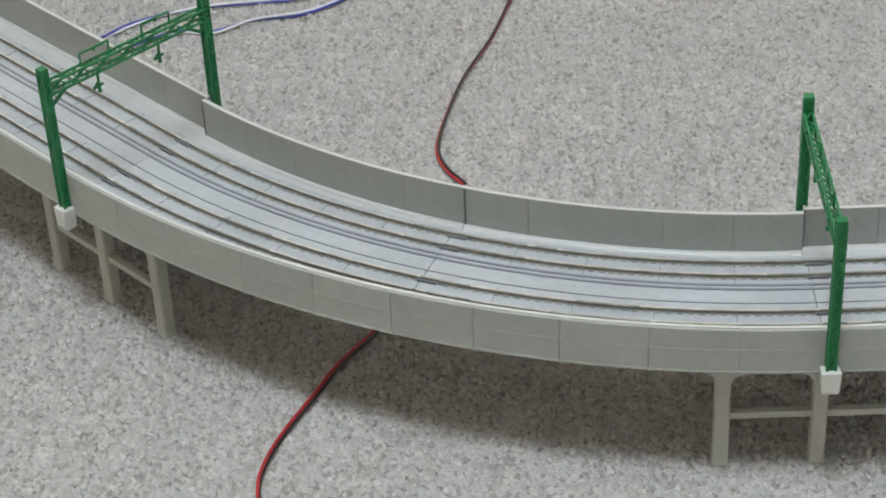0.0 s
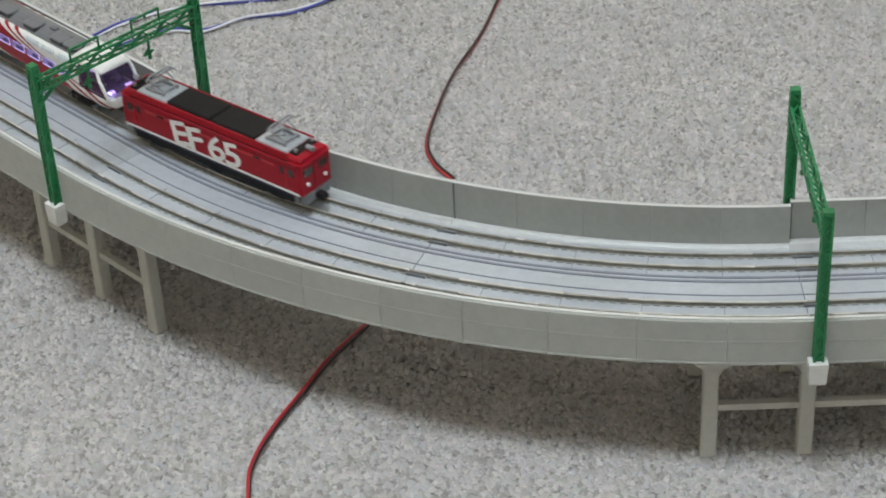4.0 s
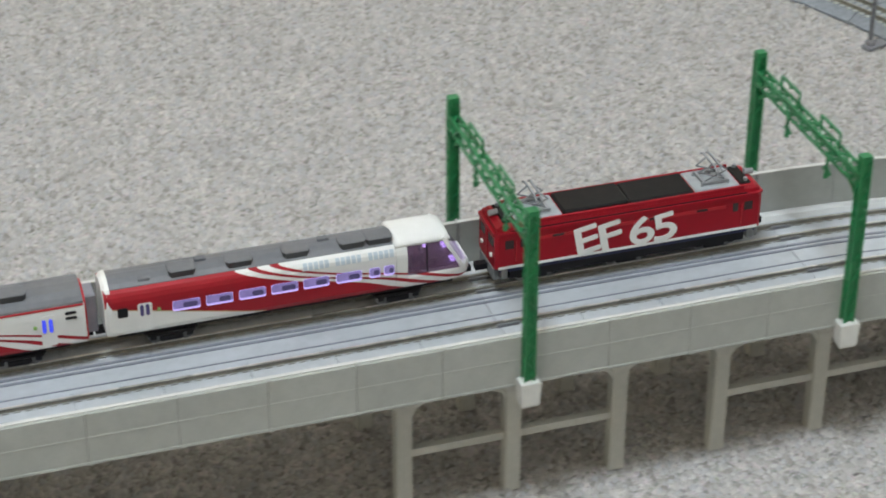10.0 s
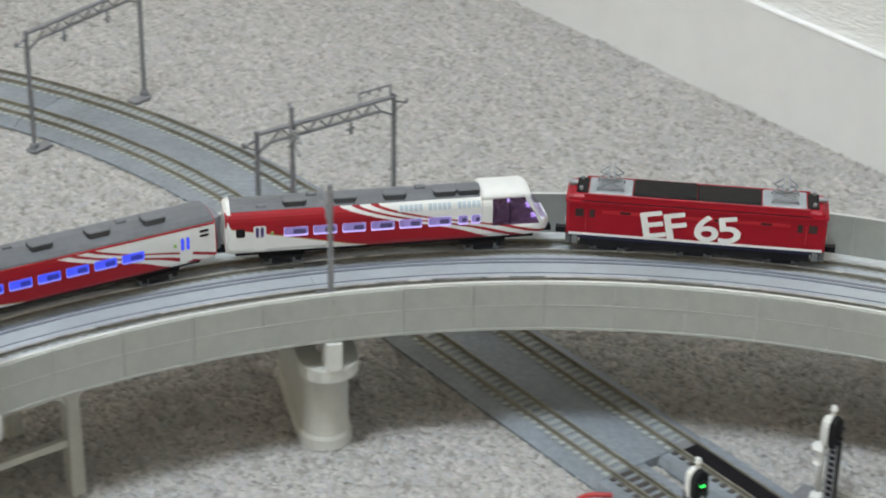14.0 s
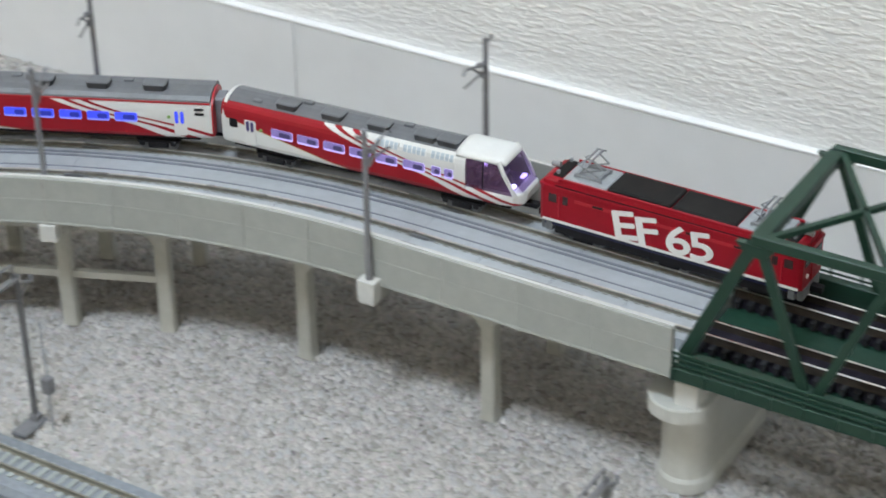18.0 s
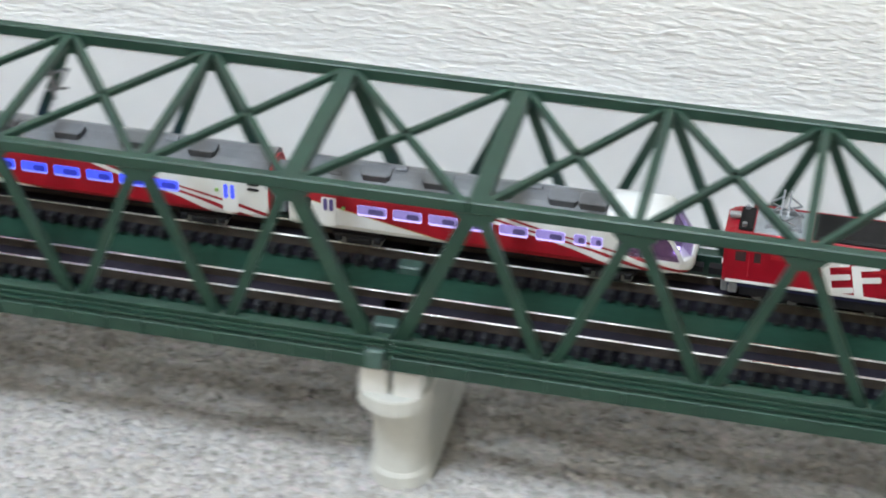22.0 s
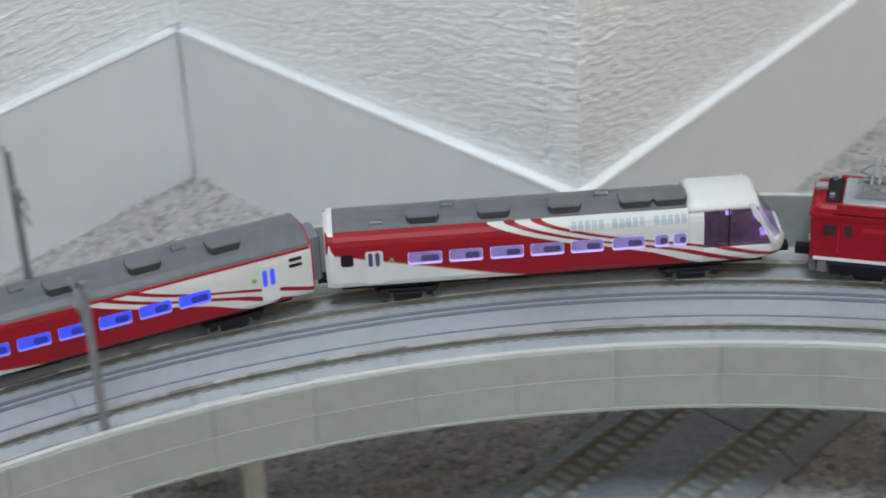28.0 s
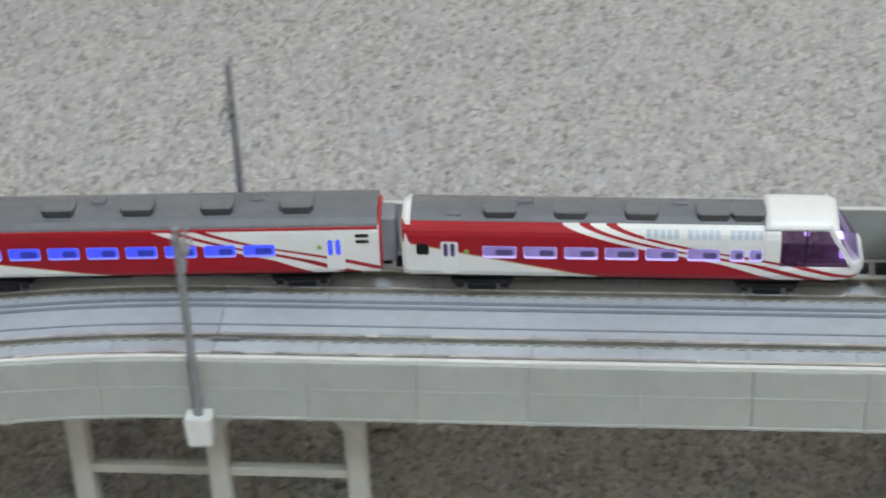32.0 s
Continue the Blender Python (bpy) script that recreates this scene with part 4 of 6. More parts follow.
            part("sleeper", BSLEEP, M_BRTIE, br, at=pose(x, lat, 0))
    if first:
        for lat in (0.0165, -0.0165):
            part("joint_plate", boxes((ln - 0.003, ln + 0.0050, lat - 0.0095, lat + 0.0095, 0.0560, 0.0609), bevel=0.0006), M_BRJOINT, br, "pale green rail joint block")
        for side in (1, -1):
            y = side * (hw + 0.0062)
            part("joint_clip", boxes((ln - 0.0010, ln + 0.0050, y - 0.0016, y + 0.0016, 0.0558, 0.0630), bevel=0.0005), M_BRJOINT, br)
    return br


RPOST = mesh_of("railing_post", boxes((-0.0004, 0.0004, -0.0004, 0.0004, 0.0606, 0.0670)), M_BRIDGE)
GRIB = mesh_of("girder_rib", boxes((-0.0005, 0.0005, -0.0007, 0.0007, 0.0559, 0.0604)), M_BRIDGE)
BSLEEP = mesh_of("sleeper", boxes((-0.0010, 0.0010, -0.0080, 0.0080, 0.0575, 0.0603)), M_BRTIE)
truss_bridge(S_V, True)
truss_bridge(S_MID, False)


# ---- the lower line on the carpet ----
GY, GYM, GR, GX0 = 0.614, 0.607, 0.4795, -0.13
EX, EY, ER, EH = 1.6681, 0.1662, 0.4695, -0.0202     # the eastern curve: middle, radius, heading where it begins
EU = EX - ER * math.sin(EH) - GX0


def low_at(u):
    """Middle of the lower double track: u metres east of where its western curve begins."""
    if u < 0:
        p = -u / GR
        return GX0 - GR * math.sin(p), GY - GR + GR * math.cos(p), p
    if u < 1.2:
        return GX0 + u, GY + (GYM - GY) * min(u / 0.4, 1.0), math.atan2(GYM - GY, 0.4) if u < 0.4 else 0.0
    d, p = min(u - EU, 0.0), max(u - EU, 0.0) / ER - EH
    return EX + ER * math.sin(p) + d * math.cos(p), EY + ER * math.cos(p) - d * math.sin(p), -p


def on_low(u, lat, z):
    x, y, h = low_at(u)
    return Vector((x + lat * math.sin(h), y - lat * math.cos(h), z))


def low_frame(u, lat=0.0):
    p = on_low(u, lat, 0)
    return pose(p.x, p.y, 0, 0, 0, math.degrees(low_at(u)[2]))


def low_sweep(bm, prof, u0, u1, n):
    return loft(bm, [[on_low(u0 + (u1 - u0) * i / n, l, z) for l, z in prof] for i in range(n + 1)])


LSLEEP = {}


def low_track(u0, u1, lats, sleeper_mat, half, label):
    """A roadbed with one or two tracks, its rails and sleepers."""
    um = (u0 + u1) / 2
    tk = thing("track_section", label, "track", "lower track sections", at=low_frame(um))
    inv = low_frame(um).inverted()
    n = max(2, int((u1 - u0) / 0.03))
    mid = sum(lats) / len(lats)

    def add(name, bm, m, label=""):
        bmesh.ops.transform(bm, matrix=inv, verts=bm.verts)
        return part(name, bm, m, tk, label)

    bm = bmesh.new()
    slope = 0.0060 if len(lats) > 1 else 0.0020
    prof = [(mid - half - slope, 0.0), (mid + half + slope, 0.0), (mid + half + slope, 0.0011), (mid + half, 0.0040), (mid - half, 0.0040), (mid - half - slope, 0.0011)]
    add("roadbed", low_sweep(bm, prof, u0 + 0.0003, u1 - 0.0003, n), M_BED, "grey roadbed with a fine ballast grain")
    for lat in lats:
        for e in (0.0045, -0.0045):
            y = lat + e
            bm = bmesh.new()
            pr = [(y - 0.0008, 0.0042), (y + 0.0008, 0.0042), (y + 0.0002, 0.0048), (y + 0.0004, 0.0060), (y + 0.0004, 0.0066), (y - 0.0004, 0.0066), (y - 0.0004, 0.0060), (y - 0.0002, 0.0048)]
            add("rail", low_sweep(bm, pr, u0 + 0.0003, u1 - 0.0003, n), M_LOWRAIL)
        k = int((u1 - u0) / 0.0046)
        key = sleeper_mat.name
        if key not in LSLEEP:
            LSLEEP[key] = mesh_of("sleeper", boxes((-0.0011, 0.0011, -0.0074, 0.0074, 0.0030, 0.0045)), sleeper_mat)
        for i in range(k):
            part("sleeper", LSLEEP[key], sleeper_mat, tk, at=inv @ low_frame(u0 + (i + 0.5) * (u1 - u0) / k, lat))
    return tk


TRK = "grey double track with pale sleepers laid on the carpet"
for a_, b_ in ((-0.728, -0.546), (-0.546, -0.364), (-0.364, -0.182), (-0.182, 0.0), (0.0, 0.278)):
    low_track(a_, b_, (0.0165, -0.0165), M_SLEEP, 0.0244, TRK)
for lat_ in (0.0165, -0.0165):
    low_track(0.278, 0.402, (lat_,), M_SLEEPB, 0.0120, "grey single track with dark sleepers laid on the carpet")
    low_track(0.402, 0.650, (lat_,), M_SLEEP, 0.0120, "grey single track with pale sleepers laid on the carpet")
for a_, b_ in ((1.45, 1.6), (1.6, 1.82), (1.82, 2.002), (2.002, 2.184)):
    low_track(a_, b_, (0.0165, -0.0165), M_SLEEP, 0.0244, TRK)


def crossing_strips():
    for lat, x0, x1 in ((-0.0165, -0.043, 0.0095), (0.0165, 0.0125, 0.062)):
        t = thing("track_feeder_cover", "long dark brown plastic strip lying between the rails", "track cover", "track covers", at=low_frame(0.325))
        part("strip", boxes((x0, x1, -lat - 0.0037, -lat + 0.0041, 0.0046, 0.0063), bevel=0.0005), M_RUBBER, t)
        part("end_pad", boxes((x0 - 0.006, x0 + 0.001, -lat - 0.0032, -lat + 0.0032, 0.0046, 0.0055), bevel=0.0004), M_MAST, t, "grey end pad")


crossing_strips()


def ground_gantry(u, lat0, lat1, height=0.0665):
    g = thing("track_gantry", "thin grey catenary gantry with a truss beam over the tracks", "catenary gantry", "grey gantries", at=low_frame(u))
    ys = (-lat0, -lat1)
    for y, o in ((ys[0], 1 if ys[0] > ys[1] else -1), (ys[1], 1 if ys[1] > ys[0] else -1)):
        bm = bmesh.new()
        lattice(bm, (0, y, 0.003), (0, y, height + 0.0015), 0.0013, 0.0012, 12, 0.0005, True)
        box(bm, -0.0005, 0.0005, y - 0.0004, y + 0.0004, 0.003, height + 0.0015)
        post = part("post", bm, M_MAST, g)
        part("foot", boxes((-0.0020, 0.0020, y - 0.0020, y + 0.0020, 0.0018, 0.0050), bevel=0.0005), M_MAST, post)
        lo, hi = sorted((y + o * 0.0032, y - o * 0.0110))
        part("base_plate", boxes((-0.0034, 0.0034, lo, hi, 0.0, 0.0022), bevel=0.0006), M_MAST, g)
        bm = bmesh.new()
        bar(bm, (0, y, height - 0.0022), (0, y + o * 0.0078, height - 0.0052), 0.0009)
        bar(bm, (0, y, height - 0.0082), (0, y + o * 0.0062, height - 0.0050), 0.0006)
        cyl(bm, (0, y + o * 0.0074, height - 0.0052), (0, y + o * 0.0074, height - 0.0026), 0.0008, n=8)
        part("feeder_arm", bm, M_MAST, g)
    bm = bmesh.new()
    zt, zb = height, height - 0.0058
    bar(bm, (0, ys[0], zt), (0, ys[1], zt), 0.0026, 0.0012)
    n = 6
    inner = [ys[0] + (ys[1] - ys[0]) * (0.1 + 0.8 * i / n) for i in range(n + 1)]
    bar(bm, (0, inner[0], zb), (0, inner[-1], zb), 0.0018, 0.0009)
    bar(bm, (0, ys[0], zb - 0.004), (0, inner[0], zb), 0.0010)
    bar(bm, (0, ys[1], zb - 0.004), (0, inner[-1], zb), 0.0010)
    for i in range(n):
        m_ = (inner[i] + inner[i + 1]) / 2
        bar(bm, (0, inner[i], zb), (0, m_, zt), 0.0008)
        bar(bm, (0, m_, zt), (0, inner[i + 1], zb), 0.0008)
    part("beam", bm, M_MAST, g)
    d = 1 if ys[1] > ys[0] else -1
    bm = bmesh.new()
    e0, e1 = ys[1] - d * 0.002, ys[1] - d * 0.020
    for y in (e0, e1):
        bar(bm, (0, y, zt), (0, y, zt + 0.0065), 0.0007)
    bar(bm, (0, e0, zt + 0.0065), (0, e1, zt + 0.0065), 0.0008)
    for f in (0.35, 0.7):
        bar(bm, (0, e0 + (e1 - e0) * f, zt + 0.0065), (0, e0 + (e1 - e0) * f, zt + 0.0045), 0.0009)
    part("railing", bm, M_MAST, g)
    for lat in (0.0165, -0.0165):
        bm = bmesh.new()
        bar(bm, (0, lat, zb), (0, lat, zb - 0.006), 0.0009)
        bar(bm, (0, lat - 0.003, zb - 0.005), (0, lat + 0.002, zb - 0.0045), 0.0008)
        cyl(bm, (0, lat, zb - 0.0055), (0, lat, zb - 0.0075), 0.0009, n=6)
        part("hanger", bm, M_MAST, g)
    return g


ground_gantry(-0.3530, 0.0420, -0.0445)
ground_gantry(-0.1515, 0.0440, -0.0420)
ground_gantry(0.0375, 0.0360, -0.0415)
ground_gantry(0.4200, 0.0410, -0.0445)
ground_gantry(0.6660, 0.0345, -0.0445)
ground_gantry(1.7690, 0.0360, -0.0350, 0.0600)
ground_gantry(1.9450, 0.0375, -0.0350, 0.0600)


def colour_light_signal(x, y, turn, lit, front):
    """front: 1 where the post stands before the head, -1 where it stands behind it."""
    g = thing("colour_light_signal", "white and black model railway signal, " + ("showing green" if lit else "unlit"), "railway signal", "signals", at=pose(x, y, 0, 0, 0, turn))
    part("base_plate", boxes((-0.0125, 0.0125, -0.0065, 0.0065, 0, 0.0028), bevel=0.0007), M_MAST, g, "grey base plate")
    px, lx = 0.0030 * front, -0.0026 * front
    bm = bmesh.new()
    cyl(bm, (px, 0, 0.0025), (px, 0, 0.032), 0.0011)
    post = part("post", bm, M_WHITE, g, "white post", smooth=True)
    bm = bmesh.new()
    cyl(bm, (px, 0, 0.0027), (px, 0, 0.0046), 0.0030, 0.0028, n=16)
    cyl(bm, (px, 0, 0.0045), (px, 0, 0.0062), 0.0026, 0.0012, n=16)
    part("foot", bm, M_WHITE, post)
    for z, w in ((0.0188, 0.0022), (0.0262, 0.0034)):
        bm = bmesh.new()
        cyl(bm, (px + 0.0012 * front, 0, z), (px + 0.0012 * front, 0, z + 0.0012), w, w * 0.8, n=14)
        part("platform", bm, M_WHITE, g)
    case = part("ladder_case", boxes((lx - 0.0019, lx + 0.0019, -0.0018, 0.0018, 0.0027, 0.031), bevel=0.0003), M_BLACK, g, "black post casing")
    for e in (-0.0015, 0.0015):
        part("ladder_rail", boxes((lx + e - 0.0003, lx + e + 0.0003, -0.0024, -0.0018, 0.004, 0.031)), M_MAST, case, "grey ladder rail")
    for i in range(9):
        z = 0.0062 + i * 0.0028
        part("rung", boxes((lx - 0.0012, lx + 0.0012, -0.0024, -0.0018, z, z + 0.0007)), M_MAST, case, "grey ladder rung")
    outline = ((-0.0026, 0.0292), (0.0026, 0.0292), (0.0032, 0.0310), (0.0034, 0.0340), (0.0034, 0.0380), (0.0029, 0.0402), (0.0016, 0.0418), (0, 0.0423), (-0.0016, 0.0418), (-0.0029, 0.0402), (-0.0034, 0.0380), (-0.0034, 0.0340), (-0.0032, 0.0310))
    bm = bmesh.new()
    loft(bm, [[(x_, q * w, 0.0358 + (z - 0.0358) * w) for q, z in outline] for x_, w in ((0.0004, 1.0), (0.0028, 1.0), (0.0033, 0.93))])
    head = part("head", bm, M_BLACK, g, "black round-topped signal head")
    bm = bmesh.new()
    loft(bm, [[(x_, q * w, 0.0358 + (z - 0.0358) * w) for q, z in outline] for x_, w in ((-0.0036, 0.62), (-0.0030, 0.84), (-0.0012, 0.95), (0.0003, 0.97))])
    part("lamp_housing", bm, M_WHITE, head, "white rounded lamp housing")
    bm = bmesh.new()
    cyl(bm, (0, 0, 0.0415), (0, 0, 0.0452), 0.0008)
    cyl(bm, (0, 0, 0.0448), (0, 0, 0.0466), 0.0014, 0.0009)
    part("finial", bm, M_WHITE, g)
    for i, z in enumerate((0.0318, 0.0368)):
        bm = bmesh.new()
        cyl(bm, (0.0031, 0, z), (0.0037, 0, z), 0.0013, n=14)
        part("lens", bm, M_GLED if lit and i == 1 else M_BLACK, head, "glowing green lens" if lit and i == 1 else "")
        bm = bmesh.new()
        for k in range(7):
            p0, p1 = math.pi * k / 7, math.pi * (k + 1) / 7
            bar(bm, (0.0042, 0.0016 * math.cos(p0), z + 0.0016 * math.sin(p0)), (0.0042, 0.0016 * math.cos(p1), z + 0.0016 * math.sin(p1)), 0.0018, 0.0003)
        part("hood", bm, M_BLACK, head)
    return g


colour_light_signal(0.2085, 0.6450, 14, False, -1)
colour_light_signal(0.2040, 0.5775, -4, True, 1)


def junction_box():
    g = thing("relay_box", "small grey plastic box on a thin rod beside the gantry", "relay box", at=pose(0.2985, 0.6515, 0))
    part("case", boxes((-0.002, 0.002, -0.002, 0.002, 0.0175, 0.0245), bevel=0.0004), M_MAST, g)
    bm = bmesh.new()
    cyl(bm, (0, 0, 0), (0, 0, 0.05), 0.0004, n=6)
    part("rod", bm, M_SILVER, g)


junction_box()


# ---- cables ----
def cable(name, pts, r, mats, label):
    """A wire lying on the carpet, in one or two colours along its length."""
    g = thing(name, label, "cable")
    line = spline([(x, y, z) for x, y, z in pts], 8)
    k = len(line) // len(mats)
    for i, m in enumerate(mats):
        seg = line[i * k:] if i == len(mats) - 1 else line[i * k:(i + 1) * k + 1]
        bm = bmesh.new()
        part("wire", tube(bm, seg, r), m, g, smooth=True)


def strand(pts, phase, turns, off):
    """One of two wires laid side by side, slowly twisting about one another."""
    line = spline(pts, 8)
    out = []
    for i, p in enumerate(line):
        d = (line[min(i + 1, len(line) - 1)] - line[max(i - 1, 0)]).normalized()
        u = d.cross(Vector((0, 0, 1))).normalized()
        a = phase + turns * 2 * math.pi * i / len(line)
        out.append(p + u * off * math.cos(a) + Vector((0, 0, off * math.sin(a))))
    return out


def cables():
    z = 0.0017
    run = [(-0.46, -0.085, z), (-0.40, -0.10, z), (-0.365, -0.112, z), (-0.321, -0.124, z), (-0.281, -0.139, z), (-0.25, -0.147, z), (-0.215, -0.153, z), (-0.194, -0.149, z), (-0.172, -0.137, z),
           (-0.14, -0.134, z), (-0.10, -0.155, z), (-0.064, -0.18, z), (-0.041, -0.195, z), (-0.022, -0.204, z), (0.003, -0.216, z), (0.024, -0.223, z), (0.041, -0.224, z), (0.08, -0.220, z), (0.13, -0.205, z)]
    g = thing("feeder_cable", "red and black twin wire lying across the carpet under the viaduct", "cable")
    for m, ph in ((M_REDWIRE, -math.pi / 2 - 0.5), (M_BLKWIRE, math.pi / 2 - 0.5)):
        bm = bmesh.new()
        part("wire", tube(bm, strand(run, ph, 0.6, 0.0007), 0.00075), m, g, smooth=True)
    for base in ([(-0.30, -0.37, z), (-0.334, -0.337, z), (-0.351, -0.319, z), (-0.365, -0.288, z), (-0.370, -0.247, z), (-0.374, -0.226, z), (-0.40, -0.18, z), (-0.45, -0.13, z)],
                 [(-0.30, -0.35, z), (-0.337, -0.300, z), (-0.337, -0.276, z), (-0.349, -0.255, z), (-0.355, -0.227, z), (-0.372, -0.202, z), (-0.41, -0.15, z), (-0.47, -0.11, z)]):
        g = thing("blue_white_cable", "blue and white twin wire lying loosely on the carpet", "cable", "blue and white cables")
        for m, ph in ((M_BLUWIRE, 0.3), (M_WHTWIRE, 0.3 + math.pi)):
            bm = bmesh.new()
            part("wire", tube(bm, strand(base, ph, 1.4, 0.0007), 0.0007), m, g, smooth=True)
    cable("point_wire", [(0.170, 0.545, 0.002), (0.158, 0.556, 0.003), (0.153, 0.568, 0.005), (0.160, 0.577, 0.006)], 0.0011, [M_BLKWIRE, M_REDWIRE], "short red and black wire plugged into the lower track")
    lv = thing("point_lever", "small red plastic point lever beside the lower track", "lever", at=pose(0.2475, 0.596, 0.0034, 0, 0, 30))
    part("lever", boxes((-0.004, 0.004, -0.0013, 0.0013, 0.0, 0.0022), bevel=0.0005), M_REDLEVER, lv)


cables()


# ---- the train ----
def ring(x, hw, z0, ztop):
    """A coach cross-section at x: skirt, flat side, rounded shoulder and roof."""
    h = ztop - z0
    prof = [(0.93, 0.0), (1.0, 0.10), (1.0, 0.58), (0.965, 0.70), (0.88, 0.80), (0.72, 0.885), (0.45, 0.955), (0.0, 1.0)]
    right = [(x, -hw * a, z0 + h * b) for a, b in prof]
    left = [(x, hw * a, z0 + h * b) for a, b in reversed(prof[:-1])]
    return right + left


FLOOR_Z, ROOF_Z, HALF_W = 0.0085, 0.0285, 0.0097


def livery_material(name, top_u, low_u, wedge_u, wedge_v, length, height):
    """Red coach paint with a white wedge low at the back and two white sweeps running down to the front."""
    m = bpy.data.materials.new(name)
    m.use_nodes = True
    nd, lk = m.node_tree.nodes, m.node_tree.links
    b = nd["Principled BSDF"]
    b.inputs["Roughness"].default_value = 0.36
    b.inputs["Specular IOR Level"].default_value = 0.35
    co = nd.new("ShaderNodeTexCoord")
    sp = nd.new("ShaderNodeSeparateXYZ")
    lk.new(co.outputs["Object"], sp.inputs[0])

    def op(kind, a, c, d=None):
        n = nd.new("ShaderNodeMath")
        n.operation = kind
        for i, v in enumerate((a, c, d)):
            if v is None:
                continue
            if isinstance(v, (int, float)):
                n.inputs[i].default_value = v
            else:
                lk.new(v, n.inputs[i])
        return n.outputs[0]

    u = op("MULTIPLY_ADD", sp.outputs[0], 1 / length, 0.5)
    v = op("MULTIPLY_ADD", sp.outputs[2], 1 / height, -FLOOR_Z / height)
    cv = nd.new("ShaderNodeFloatCurve")
    pts = cv.mapping.curves[0].points
    pts[0].location, pts[1].location = (0.0, 1.0), (1.0, 0.0)
    for p in ((0.29, 0.77), (0.47, 0.555), (0.60, 0.37), (0.73, 0.235), (0.86, 0.115)):
        pts.new(*p)
    for p in pts:
        p.handle_type = "VECTOR"
    cv.mapping.update()
    cl = nd.new("ShaderNodeClamp")
    lk.new(v, cl.inputs[0])
    lk.new(cl.outputs[0], cv.inputs["Value"])
    edge = op("MULTIPLY_ADD", cv.outputs[0], low_u - top_u, top_u)
    low = op("SUBTRACT", 1.0, cl.outputs[0])
    d = op("DIVIDE", op("SUBTRACT", u, edge), op("MULTIPLY_ADD", op("MULTIPLY", low, low), 0.8, 1.0))
    w1 = op("MULTIPLY", op("GREATER_THAN", d, 0.0), op("LESS_THAN", d, 0.036))
    w2 = op("MULTIPLY", op("GREATER_THAN", d, 0.060), op("LESS_THAN", d, 0.094))
    w3 = op("GREATER_THAN", d, 0.118)
    line = op("MULTIPLY_ADD", op("DIVIDE", u, wedge_u), -wedge_v, wedge_v)
    w4 = op("LESS_THAN", v, line)
    white = op("MINIMUM", op("ADD", op("ADD", w1, w2), op("ADD", w3, w4)), 1.0)
    mx = nd.new("ShaderNodeMix")
    mx.data_type = "RGBA"
    mx.inputs["A"].default_value = (0.31, 0.009, 0.018, 1)
    mx.inputs["B"].default_value = (0.72, 0.72, 0.71, 1)
    lk.new(white, mx.inputs["Factor"])
    no = nd.new("ShaderNodeTexNoise")
    no.inputs["Scale"].default_value = 160
    lk.new(co.outputs["Object"], no.inputs["Vector"])
    # thin gold pinstripe along the wedge
    gold = op("MULTIPLY", op("LESS_THAN", op("ABSOLUTE", op("SUBTRACT", v, line), 0.0), 0.012), op("LESS_THAN", u, wedge_u))
    gx = nd.new("ShaderNodeMix")
    gx.data_type = "RGBA"
    gx.inputs["B"].default_value = (0.55, 0.42, 0.24, 1)
    lk.new(gold, gx.inputs["Factor"])
    lk.new(mx.outputs["Result"], gx.inputs["A"])
    hs = nd.new("ShaderNodeHueSaturation")
    mr = nd.new("ShaderNodeMapRange")
    mr.inputs[3].default_value, mr.inputs[4].default_value = 0.95, 1.05
    lk.new(no.outputs[0], mr.inputs[0])
    lk.new(mr.outputs[0], hs.inputs["Value"])
    lk.new(gx.outputs["Result"], hs.inputs["Color"])
    lk.new(hs.outputs[0], b.inputs["Base Color"])
    return m


def side_quad(bm, x0, x1, z0, z1, side, proud=0.00025, thick=0.0006):
    """A thin rounded pane standing slightly proud of a coach side."""
    y = side * (HALF_W + proud)
    yi = side * (HALF_W + proud - thick)
    c = 0.0005
    out = [(x0 + c, z0), (x1 - c, z0), (x1, z0 + c), (x1, z1 - c), (x1 - c, z1), (x0 + c, z1), (x0, z1 - c), (x0, z0 + c)]
    loft(bm, [[(x, yy, z) for x, z in out] for yy in (yi, y)])
    return bm


def bogie(parent, x):
    bg = part("bogie", boxes((x - 0.0095, x + 0.0095, -0.0062, 0.0062, 0.0044, 0.0068), bevel=0.0004), M_BLACK, parent)
    for side in (1, -1):
        y0, y1 = sorted((side * 0.0058, side * 0.0073))
        part("side_frame", boxes((x - 0.0088, x + 0.0088, y0, y1, 0.0040, 0.0056), (x - 0.0042, x + 0.0042, y0, y1, 0.0016, 0.0041), bevel=0.0004), M_BLACK, bg)
        for e in (-0.0066, 0.0066):
            y0, y1 = sorted((side * 0.0073, side * 0.0080))
            part("axle_box", boxes((x + e - 0.0012, x + e + 0.0012, y0, y1, 0.0030, 0.0052), bevel=0.0003), M_BLACK, bg)
    for e in (-0.0055, 0.0055):
        bm = bmesh.new()
        cyl(bm, (x + e, -0.0050, 0.0026), (x + e, 0.0050, 0.0026), 0.0026, n=14)
        part("wheelset", bm, M_JOIN, bg)


